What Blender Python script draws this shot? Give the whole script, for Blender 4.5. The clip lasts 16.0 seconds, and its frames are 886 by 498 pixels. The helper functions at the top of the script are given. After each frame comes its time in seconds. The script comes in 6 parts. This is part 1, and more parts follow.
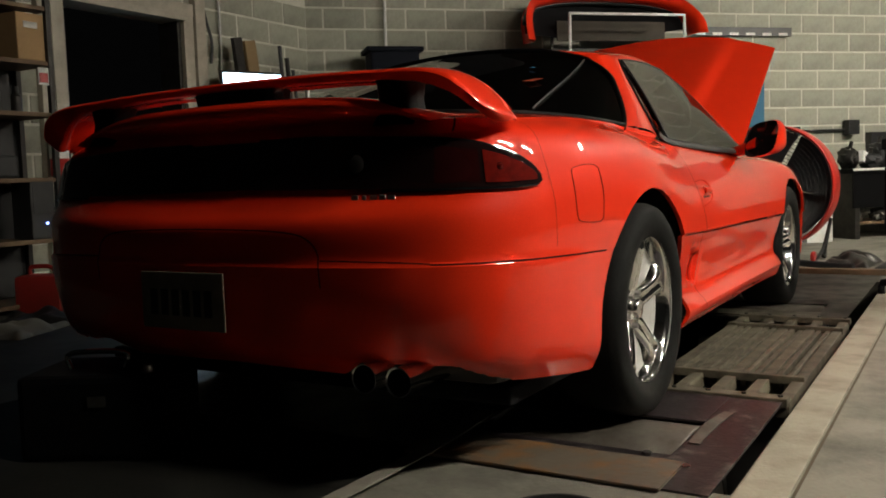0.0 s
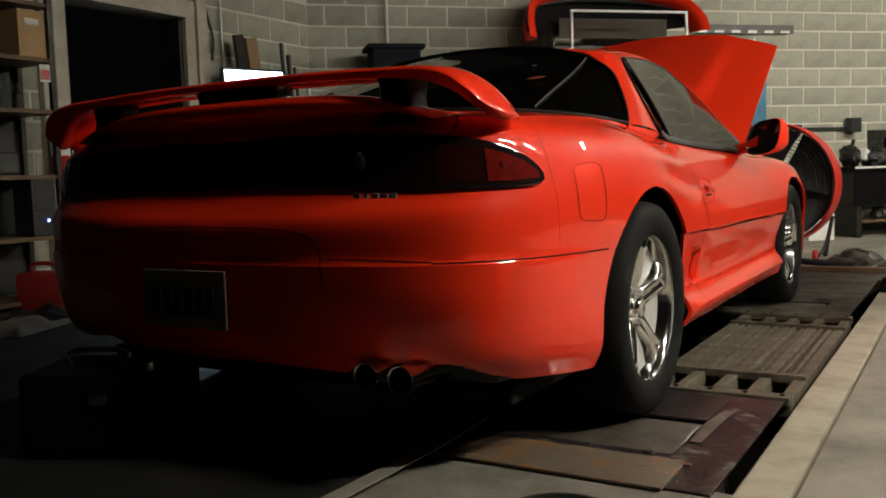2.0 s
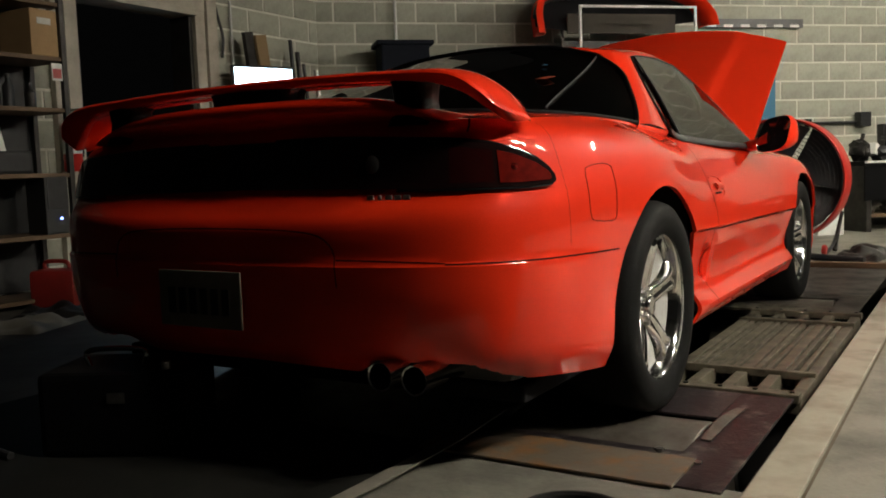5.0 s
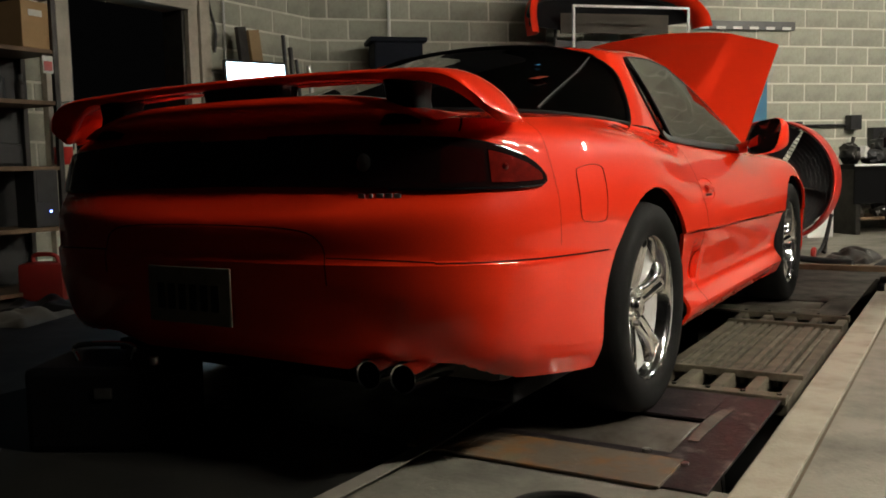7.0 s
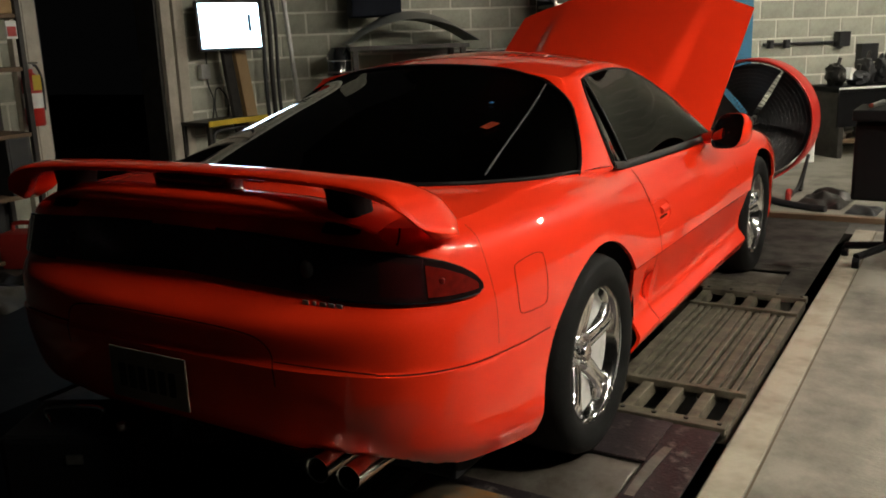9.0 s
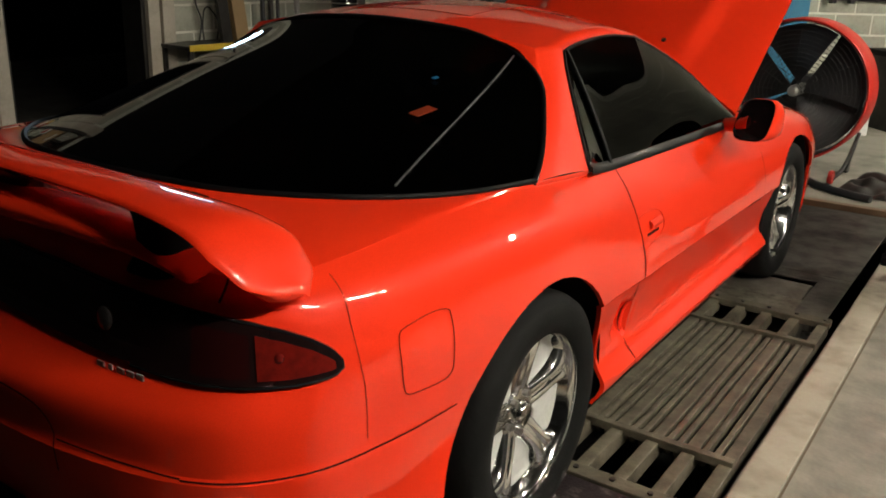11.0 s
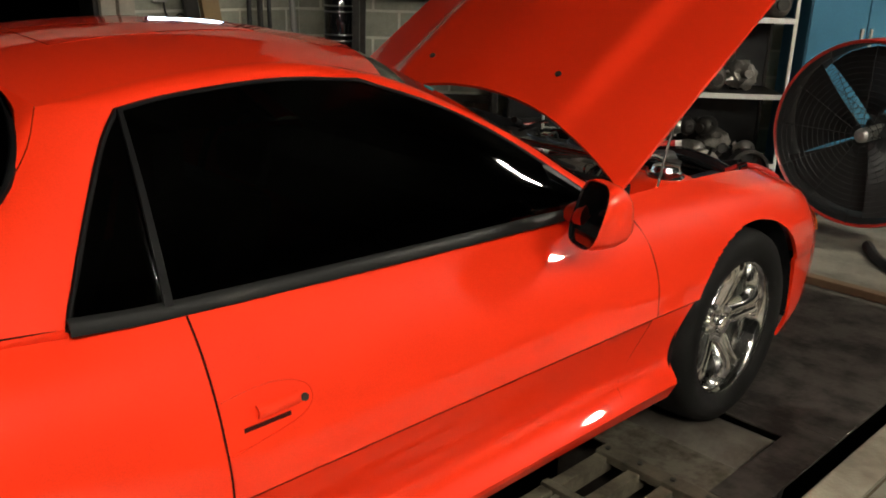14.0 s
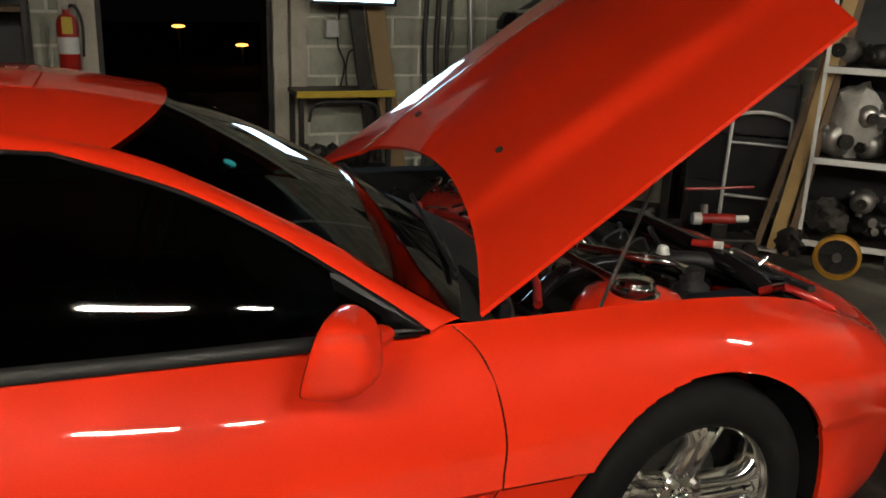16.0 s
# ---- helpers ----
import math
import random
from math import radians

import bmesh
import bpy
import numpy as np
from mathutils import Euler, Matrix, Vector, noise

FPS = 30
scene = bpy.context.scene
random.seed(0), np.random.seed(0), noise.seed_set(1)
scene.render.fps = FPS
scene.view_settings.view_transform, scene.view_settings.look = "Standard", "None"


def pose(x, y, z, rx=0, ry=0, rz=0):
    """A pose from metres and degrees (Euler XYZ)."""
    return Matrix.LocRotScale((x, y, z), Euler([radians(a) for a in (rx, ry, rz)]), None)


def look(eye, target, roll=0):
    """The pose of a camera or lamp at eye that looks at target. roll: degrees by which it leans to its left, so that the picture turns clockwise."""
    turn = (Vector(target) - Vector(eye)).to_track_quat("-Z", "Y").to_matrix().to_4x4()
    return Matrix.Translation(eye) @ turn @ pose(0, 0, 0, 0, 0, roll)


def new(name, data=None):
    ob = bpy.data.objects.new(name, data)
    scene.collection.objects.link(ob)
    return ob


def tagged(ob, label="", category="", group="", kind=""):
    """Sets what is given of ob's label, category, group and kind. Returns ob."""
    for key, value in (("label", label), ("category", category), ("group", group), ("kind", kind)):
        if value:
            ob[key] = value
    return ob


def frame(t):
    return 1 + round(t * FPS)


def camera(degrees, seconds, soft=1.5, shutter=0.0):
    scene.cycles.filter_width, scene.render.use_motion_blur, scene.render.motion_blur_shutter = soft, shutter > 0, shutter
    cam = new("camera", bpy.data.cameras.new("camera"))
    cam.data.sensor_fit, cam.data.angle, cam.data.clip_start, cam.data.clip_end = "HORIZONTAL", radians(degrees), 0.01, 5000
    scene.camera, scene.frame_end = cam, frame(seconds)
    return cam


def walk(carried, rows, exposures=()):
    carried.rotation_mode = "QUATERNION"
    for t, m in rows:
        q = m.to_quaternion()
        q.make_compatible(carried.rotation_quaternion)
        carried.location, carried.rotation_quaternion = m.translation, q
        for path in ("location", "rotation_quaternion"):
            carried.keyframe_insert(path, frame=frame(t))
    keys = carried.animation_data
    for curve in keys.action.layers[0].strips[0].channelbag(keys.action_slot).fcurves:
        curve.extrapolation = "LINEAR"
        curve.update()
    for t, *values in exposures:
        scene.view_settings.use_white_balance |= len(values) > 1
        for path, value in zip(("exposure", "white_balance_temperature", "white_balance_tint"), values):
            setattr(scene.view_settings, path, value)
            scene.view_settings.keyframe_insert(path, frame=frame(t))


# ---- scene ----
# the walk: seconds, eye, heading to the left of the car's axis, pitch, lean
cam = camera(53.44, 16.0, soft=1.8)
ROWS = [
    (0, 1.737, -2.693, 0.750, 31.10, -4.49, -1.89),
    (0.5, 1.736, -2.691, 0.753, 31.27, -4.67, -1.80),
    (1, 1.734, -2.691, 0.751, 31.19, -4.87, -1.85),
    (1.5, 1.731, -2.687, 0.752, 31.25, -4.95, -1.90),
    (2, 1.733, -2.691, 0.753, 31.17, -4.67, -1.81),
    (2.5, 1.733, -2.697, 0.756, 31.28, -4.66, -1.92),
    (3, 1.734, -2.697, 0.759, 31.40, -5.03, -2.03),
    (3.5, 1.734, -2.701, 0.761, 31.63, -4.88, -2.01),
    (4, 1.737, -2.718, 0.771, 31.64, -4.90, -1.98),
    (6.5, 1.734, -2.716, 0.773, 31.82, -5.25, -2.01),
    (7, 1.737, -2.717, 0.776, 31.11, -5.23, -1.27),
    (7.5, 1.732, -2.670, 0.757, 31.29, -6.47, -2.00),
    (8, 1.765, -2.719, 0.932, 32.27, -8.47, -2.60),
    (8.5, 1.816, -2.702, 1.184, 32.84, -14.71, -4.00),
    (8.7, 1.869, -2.682, 1.309, 31.25, -13.18, -2.29),
    (10.8, 1.780, -1.933, 1.426, 34.30, -18.13, 0.64),
    (11, 1.777, -1.848, 1.436, 33.67, -18.44, 1.92),
    (11.5, 1.781, -1.610, 1.435, 31.35, -17.23, -1.86),
    (12, 1.870, -1.333, 1.439, 35.75, -18.79, 1.38),
    (12.5, 1.942, -1.052, 1.441, 38.80, -18.81, 1.20),
    (13, 1.908, -0.731, 1.457, 38.85, -17.49, -0.11),
    (13.5, 1.995, -0.441, 1.434, 43.64, -17.81, 0.13),
    (14, 2.079, -0.110, 1.457, 45.32, -18.59, 1.90),
    (14.5, 2.115, 0.209, 1.480, 46.90, -18.11, 0.40),
    (15, 2.238, 0.561, 1.466, 55.17, -16.66, -0.49),
    (15.5, 2.307, 0.856, 1.504, 61.76, -16.74, 1.72),
    (16, 2.297, 1.149, 1.530, 66.94, -17.43, 2.12),
]


def aim(x, y, z, yaw, pitch, roll):
    a, b = radians(yaw), radians(pitch)
    way = Vector((-math.sin(a) * math.cos(b), math.cos(a) * math.cos(b), math.sin(b)))
    return look((x, y, z), Vector((x, y, z)) + way, roll)


walk(cam, [(r[0], aim(*r[1:])) for r in ROWS], [(0, 1.44), (8.5, 1.47), (11, 1.58), (12.5, 1.50), (14.5, 1.36), (16, 1.18)])

# ---- world and lamps ----
world = bpy.data.worlds.new("night")
world.use_nodes = True
world.node_tree.nodes["Background"].inputs[0].default_value = (0.004, 0.004, 0.004, 1)
world.node_tree.nodes["Background"].inputs[1].default_value = 0.10
scene.world = world


# ---- materials ----
def rgb(c):
    return (*c, 1) if len(c) == 3 else c


def material(name, base, rough=0.5, metal=0.0, spots=None, scale=6.0, amount=0.5, grain=60.0, bump=0.0, coat=0.0, spec=0.5, each=0.0, rough_var=0.0, edge=(0.38, 0.68)):
    """A surface with large stains (spots), fine grain and relief, in metres."""
    m = bpy.data.materials.new(name)
    m.use_nodes = True
    nt = m.node_tree
    b = nt.nodes["Principled BSDF"]
    b.inputs["Roughness"].default_value, b.inputs["Metallic"].default_value = rough, metal
    b.inputs["Coat Weight"].default_value, b.inputs["Coat Roughness"].default_value = coat, 0.03
    b.inputs["Specular IOR Level"].default_value = spec
    co = nt.nodes.new("ShaderNodeTexCoord")
    big = nt.nodes.new("ShaderNodeTexNoise")
    big.inputs["Scale"].default_value, big.inputs["Detail"].default_value, big.inputs["Roughness"].default_value = scale, 8, 0.65
    fine = nt.nodes.new("ShaderNodeTexNoise")
    fine.inputs["Scale"].default_value, fine.inputs["Detail"].default_value = grain, 4
    nt.links.new(co.outputs["Object"], big.inputs["Vector"])
    nt.links.new(co.outputs["Object"], fine.inputs["Vector"])
    ramp = nt.nodes.new("ShaderNodeMapRange")
    ramp.inputs["From Min"].default_value, ramp.inputs["From Max"].default_value = edge
    nt.links.new(big.outputs["Fac"], ramp.inputs["Value"])
    mul = nt.nodes.new("ShaderNodeMath")
    mul.operation = "MULTIPLY"
    mul.inputs[1].default_value = amount
    nt.links.new(ramp.outputs["Result"], mul.inputs[0])
    mix = nt.nodes.new("ShaderNodeMix")
    mix.data_type = "RGBA"
    mix.inputs["A"].default_value = rgb(base)
    mix.inputs["B"].default_value = rgb(spots or [c * 0.6 for c in base])
    nt.links.new(mul.outputs[0], mix.inputs["Factor"])
    out = mix.outputs["Result"]
    hsv = nt.nodes.new("ShaderNodeHueSaturation")
    val = nt.nodes.new("ShaderNodeMapRange")
    val.inputs["To Min"].default_value, val.inputs["To Max"].default_value = 0.88, 1.12
    nt.links.new(fine.outputs["Fac"], val.inputs["Value"])
    nt.links.new(val.outputs["Result"], hsv.inputs["Value"])
    nt.links.new(out, hsv.inputs["Color"])
    out = hsv.outputs["Color"]
    if each:
        info = nt.nodes.new("ShaderNodeObjectInfo")
        per = nt.nodes.new("ShaderNodeMapRange")
        per.inputs["To Min"].default_value, per.inputs["To Max"].default_value = 1 - each, 1 + each
        hs2 = nt.nodes.new("ShaderNodeHueSaturation")
        nt.links.new(info.outputs["Random"], per.inputs["Value"])
        nt.links.new(per.outputs["Result"], hs2.inputs["Value"])
        nt.links.new(out, hs2.inputs["Color"])
        out = hs2.outputs["Color"]
    nt.links.new(out, b.inputs["Base Color"])
    if rough_var:
        rv = nt.nodes.new("ShaderNodeMapRange")
        rv.inputs["To Min"].default_value, rv.inputs["To Max"].default_value = max(0.02, rough - rough_var), min(1, rough + rough_var)
        nt.links.new(big.outputs["Fac"], rv.inputs["Value"])
        nt.links.new(rv.outputs["Result"], b.inputs["Roughness"])
    if bump:
        add = nt.nodes.new("ShaderNodeMath")
        nt.links.new(big.outputs["Fac"], add.inputs[0])
        nt.links.new(fine.outputs["Fac"], add.inputs[1])
        bn = nt.nodes.new("ShaderNodeBump")
        bn.inputs["Strength"].default_value, bn.inputs["Distance"].default_value = bump, 0.004
        nt.links.new(add.outputs[0], bn.inputs["Height"])
        nt.links.new(bn.outputs["Normal"], b.inputs["Normal"])
    return m


def glow(name, colour, strength):
    m = bpy.data.materials.new(name)
    m.use_nodes = True
    b = m.node_tree.nodes["Principled BSDF"]
    b.inputs["Base Color"].default_value = rgb(colour)
    b.inputs["Emission Color"].default_value = rgb(colour)
    b.inputs["Emission Strength"].default_value = strength
    return m


def tinted(name, colour, rough=0.02, weight=1.0, spec=0.5):
    m = bpy.data.materials.new(name)
    m.use_nodes = True
    b = m.node_tree.nodes["Principled BSDF"]
    b.inputs["Base Color"].default_value = rgb(colour)
    b.inputs["Roughness"].default_value = rough
    b.inputs["Transmission Weight"].default_value = weight
    b.inputs["IOR"].default_value = 1.45
    b.inputs["Specular IOR Level"].default_value = spec
    return m


RED = material("red_paint", (0.84, 0.033, 0.007), 0.45, 0.0, (0.80, 0.028, 0.006), 2.0, 0.6, 350, coat=1.0, spec=0.12)
# darker copy of the body red: hood underside, radiator support, far strut tower
RED_TONED = material("toned_down_red", (0.26, 0.012, 0.006), 0.5, 0.0, None, 5, 0.6, 90)
GAP = material("panel_gap", (0.035, 0.005, 0.004), 0.9, spec=0.1)
RUBBER = material("tyre_rubber", (0.006, 0.006, 0.006), 0.75, 0.0, (0.011, 0.0105, 0.010), 9, 0.5, 120, 0.15, spec=0.12)
SEAL = material("window_seal_rubber", (0.0045, 0.0045, 0.005), 0.5, 0.0, None, 12, 0.4, 150, spec=0.09)
BELT_RUBBER = material("weathered_belt_rubber", (0.009, 0.009, 0.009), 0.42, 0.0, (0.006, 0.006, 0.006), 12, 0.5, 120, spec=0.22)
CHROME = material("chrome_wheel", (0.90, 0.90, 0.88), 0.11, 1.0, (0.62, 0.61, 0.58), 14, 0.5, 80, rough_var=0.04)
WHEEL_GREY = material("wheel_gap_grey", (0.62, 0.62, 0.60), 0.38, 0.3, (0.42, 0.42, 0.40), 9, 0.6, 90, 0.1)
DARK_RED = material("dark_red_fan_enamel", (0.50, 0.026, 0.015), 0.4, 0.0, (0.38, 0.010, 0.008), 7, 0.7, 80)
CHROME_DULL = material("dull_bare_metal", (0.45, 0.44, 0.42), 0.32, 1.0, (0.24, 0.22, 0.20), 16, 0.8, 90, 0.1, rough_var=0.12)
BLACK_GLOSS = material("gloss_black_plastic", (0.010, 0.010, 0.011), 0.12, 0.0, None, 8, 0.4, 100, coat=0.5)
BLACK = material("black_plastic", (0.014, 0.014, 0.015), 0.5, 0.0, (0.03, 0.03, 0.03), 9, 0.6, 120, 0.1)
DARK = material("dark_interior", (0.008, 0.008, 0.009), 0.85, spec=0.12)
GLASS = tinted("tinted_window_glass", (0.10, 0.105, 0.11), spec=0.5)
GLASS_HATCH = tinted("dark_tinted_hatch_glass", (0.04, 0.041, 0.043), spec=0.22)
GLASS_CLEAR = tinted("windshield_glass", (0.26, 0.29, 0.28))
LENS_RED = material("red_lamp_lens", (0.15, 0.008, 0.005), 0.10, 0.0, (0.05, 0.003, 0.003), 30, 0.7, 200, coat=0.6)
LENS_DIM = material("dim_red_lens", (0.025, 0.003, 0.003), 0.10, 0.0, None, 30, 0.5, 200, coat=0.6)
LENS_DARK = material("smoked_lamp_panel", (0.012, 0.005, 0.005), 0.10, 0.0, None, 10, 0.4, 100, coat=0.6)
AMBER = material("amber_marker_lens", (0.55, 0.16, 0.01), 0.15, 0, None, 30, 0.4, 150)
CONCRETE = material("concrete_floor", (0.225, 0.21, 0.172), 0.72, 0.0, (0.075, 0.068, 0.054), 2.2, 0.85, 70, 0.35, rough_var=0.15, edge=(0.44, 0.66))
CONCRETE_OILY = material("oil_darkened_concrete", (0.085, 0.080, 0.067), 0.65, 0.0, (0.036, 0.033, 0.028), 1.9, 0.85, 45, 0.25, rough_var=0.2)
CONCRETE_TONED = material("toned_grey_concrete", (0.155, 0.148, 0.120), 0.7, 0.0, (0.065, 0.060, 0.048), 3.2, 0.85, 60, 0.35, rough_var=0.15, edge=(0.44, 0.66))
REAR_FLOOR = material("darkened_rear_floor", (0.012, 0.012, 0.011), 0.8, 0.0, (0.022, 0.021, 0.018), 3, 0.6, 60, 0.2, spec=0.08)
KERB = material("pale_concrete_edge", (0.33, 0.30, 0.235), 0.8, 0.0, (0.16, 0.138, 0.105), 5, 0.75, 80, 0.45, edge=(0.45, 0.66))
STEEL = material("worn_steel_plate", (0.070, 0.062, 0.056), 0.5, 0.5, (0.016, 0.013, 0.012), 5.5, 1.0, 70, 0.35, rough_var=0.2, edge=(0.42, 0.62))
RUST = material("rusty_steel_sheet", (0.110, 0.088, 0.066), 0.6, 0.2, (0.20, 0.088, 0.020), 8, 1.0, 50, 0.4, rough_var=0.15, edge=(0.46, 0.66))
DIRTY_COVER = material("dirty_worn_cover", (0.125, 0.112, 0.088), 0.55, 0.3, (0.045, 0.035, 0.022), 11, 1.0, 60, 0.4, rough_var=0.15, edge=(0.42, 0.60))
DECK_STEEL = material("purplish_painted_steel", (0.021, 0.0155, 0.0175), 0.45, 0.3, (0.19, 0.17, 0.15), 16, 0.9, 90, 0.35, rough_var=0.15, edge=(0.54, 0.74))
GRATE = material("grey_grate_channel", (0.150, 0.130, 0.092), 0.6, 0.25, (0.042, 0.034, 0.024), 9, 1.0, 60, 0.35, each=0.18)
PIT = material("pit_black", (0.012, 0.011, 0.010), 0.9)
BLOCK = material("painted_concrete_block", (0.40, 0.40, 0.325), 0.78, 0.0, (0.25, 0.25, 0.20), 3.6, 0.75, 70, 0.45, each=0.11, edge=(0.44, 0.66))
MORTAR = material("pale_mortar_joint", (0.70, 0.69, 0.60), 0.85, 0.0, (0.52, 0.51, 0.43), 5, 0.6, 70, 0.3)
# ceiling and plain walls are near black to hold down bounced light
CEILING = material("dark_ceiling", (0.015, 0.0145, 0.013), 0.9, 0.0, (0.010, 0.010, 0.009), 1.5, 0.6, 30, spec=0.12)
DARK_WALL = material("darkened_plain_wall", (0.011, 0.011, 0.012), 0.8, 0.0, (0.007, 0.007, 0.007), 2, 0.6, 40, spec=0.1)
WOOD = material("raw_timber", (0.30, 0.20, 0.095), 0.65, 0.0, (0.25, 0.15, 0.07), 5, 0.6, 90, 0.2)
WOOD_PALE = material("yellowed_timber", (0.44, 0.29, 0.11), 0.6, 0.0, (0.33, 0.20, 0.08), 5, 0.6, 90, 0.2)
WOOD_DARK = material("stained_shelf_wood", (0.16, 0.10, 0.055), 0.65, 0.0, (0.09, 0.055, 0.03), 5, 0.7, 80, 0.2)
CARDBOARD = material("brown_cardboard", (0.42, 0.27, 0.13), 0.8, 0.0, (0.34, 0.21, 0.10), 6, 0.5, 90)
FRAME_PAINT = material("dirty_cream_door_paint", (0.50, 0.455, 0.37), 0.55, 0.0, (0.30, 0.26, 0.20), 5, 0.7, 60, 0.15)
WHITE = material("white_enamel", (0.74, 0.74, 0.71), 0.35, 0.0, (0.58, 0.57, 0.53), 8, 0.6, 80)
PAPER = material("white_paper", (0.75, 0.74, 0.70), 0.8)
BLUE = material("blue_cabinet_paint", (0.035, 0.16, 0.27), 0.4, 0.0, (0.025, 0.12, 0.20), 4, 0.6, 70)
BLUE_BIN = material("dark_blue_plastic", (0.008, 0.010, 0.017), 0.7, 0.0, None, 6, 0.5, 80, spec=0.12)
RED_TOOL = material("red_tool_enamel", (0.45, 0.020, 0.014), 0.35, 0.0, (0.30, 0.016, 0.012), 9, 0.6, 80)
RED_PLASTIC = material("red_fuel_can_plastic", (0.26, 0.016, 0.012), 0.5, 0.0, (0.17, 0.02, 0.012), 6, 0.6, 70)
YELLOW = material("yellow_edge_paint", (0.60, 0.42, 0.03), 0.5, 0.0, (0.42, 0.28, 0.03), 7, 0.6, 70)
ORANGE = material("orange_wheel_paint", (0.62, 0.31, 0.03), 0.4, 0.2, (0.35, 0.14, 0.03), 8, 0.6, 70)
ALLOY = material("cast_alloy", (0.50, 0.48, 0.44), 0.38, 0.85, (0.22, 0.20, 0.18), 14, 0.8, 80, 0.2, rough_var=0.12)
GREASY = material("greasy_dark_metal", (0.048, 0.044, 0.040), 0.45, 0.6, (0.018, 0.017, 0.016), 10, 0.7, 70, 0.2, rough_var=0.15)
ALLOY_DULL = material("oily_cast_alloy", (0.20, 0.185, 0.165), 0.5, 0.6, (0.045, 0.040, 0.035), 12, 1.0, 80, 0.3, rough_var=0.12)
ROLLER_STEEL = material("worn_roller_steel", (0.165, 0.145, 0.125), 0.42, 0.6, (0.075, 0.060, 0.047), 8, 0.9, 70, 0.15, rough_var=0.12)
GREY_METAL = material("galvanised_steel", (0.48, 0.48, 0.46), 0.38, 0.7, (0.34, 0.33, 0.31), 9, 0.6, 80)
CLOTH = material("clear_plastic_wrap", (0.42, 0.40, 0.36), 0.35, 0.0, (0.22, 0.21, 0.19), 7, 0.8, 60, 0.5)
STRAP = material("grey_ratchet_strap", (0.20, 0.185, 0.155), 0.75, 0.0, (0.13, 0.115, 0.09), 10, 0.6, 160, 0.2)
TUBE = glow("fluorescent_tube", (1.0, 0.935, 0.79), 188)
SCREEN = glow("lit_monitor_screen", (0.55, 0.80, 1.0), 4.5)
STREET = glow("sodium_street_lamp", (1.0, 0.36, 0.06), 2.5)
NIGHT = material("night_yard", (0.012, 0.012, 0.013), 0.95, spec=0.1)
LED_BLUE = glow("blue_led", (0.15, 0.25, 1.0), 6)


# ---- building helpers ----
def to_object(name, bm, mat, smooth=None):
    bmesh.ops.recalc_face_normals(bm, faces=bm.faces)
    me = bpy.data.meshes.new(name)
    bm.to_mesh(me)
    bm.free()
    me.materials.append(mat)
    if smooth is not None:
        me.shade_smooth()
        me.set_sharp_from_angle(angle=radians(smooth))
    return new(name, me)


def part(name, bm, mat, parent, label="", smooth=None):
    ob = to_object(name, bm, mat, smooth)
    ob.parent = parent
    if label:
        ob["label"] = label
    return ob


def thing(name, label, category, m=None, group="", kind=""):
    ob = new(name)
    ob.empty_display_size = 0.1
    if m is not None:
        ob.matrix_basis = m
    return tagged(ob, label, category, group, kind)


def box(bm, c, s, bevel=0.0, turn=None):
    m = Matrix.Translation(c) @ (turn or Matrix()) @ Matrix.Diagonal((*s, 1))
    made = bmesh.ops.create_cube(bm, size=1, matrix=m)["verts"]
    if bevel:
        edges = {e for v in made for e in v.link_edges}
        bmesh.ops.bevel(bm, geom=list(edges), offset=bevel, segments=2, profile=0.6, affect="EDGES")
    return bm


def boxed(c, s, bevel=0.004, turn=None):
    return box(bmesh.new(), c, s, bevel, turn)


def rod(bm, a, b, r, n=12, r2=None, caps=True):
    a, b = Vector(a), Vector(b)
    d = b - a
    m = Matrix.Translation((a + b) / 2) @ d.to_track_quat("Z", "Y").to_matrix().to_4x4()
    bmesh.ops.create_cone(bm, cap_ends=caps, segments=n, radius1=r, radius2=r if r2 is None else r2, depth=d.length, matrix=m)
    return bm


def spline(pts, n, closed=False):
    """Catmull-Rom through pts, n points evenly in length."""
    p = [np.array(q, float) for q in pts]
    k = len(p)
    fine = []
    for i in range(k if closed else k - 1):
        p1, p2 = p[i], p[(i + 1) % k]
        p0 = p[i - 1] if (closed or i > 0) else 2 * p1 - p2
        p3 = p[(i + 2) % k] if (closed or i + 2 < k) else 2 * p2 - p1
        for t in np.linspace(0, 1, 16, endpoint=False):
            fine.append(0.5 * (2 * p1 + (p2 - p0) * t + (2 * p0 - 5 * p1 + 4 * p2 - p3) * t * t + (3 * p1 - p0 - 3 * p2 + p3) * t ** 3))
    fine.append(p[0] if closed else p[-1])
    fine = np.array(fine)
    s = np.concatenate([[0], np.cumsum(np.linalg.norm(np.diff(fine, axis=0), axis=1))])
    t = np.linspace(0, s[-1], n + 1)[:-1] if closed else np.linspace(0, s[-1], n)
    return np.stack([np.interp(t, s, fine[:, k]) for k in range(fine.shape[1])], 1)


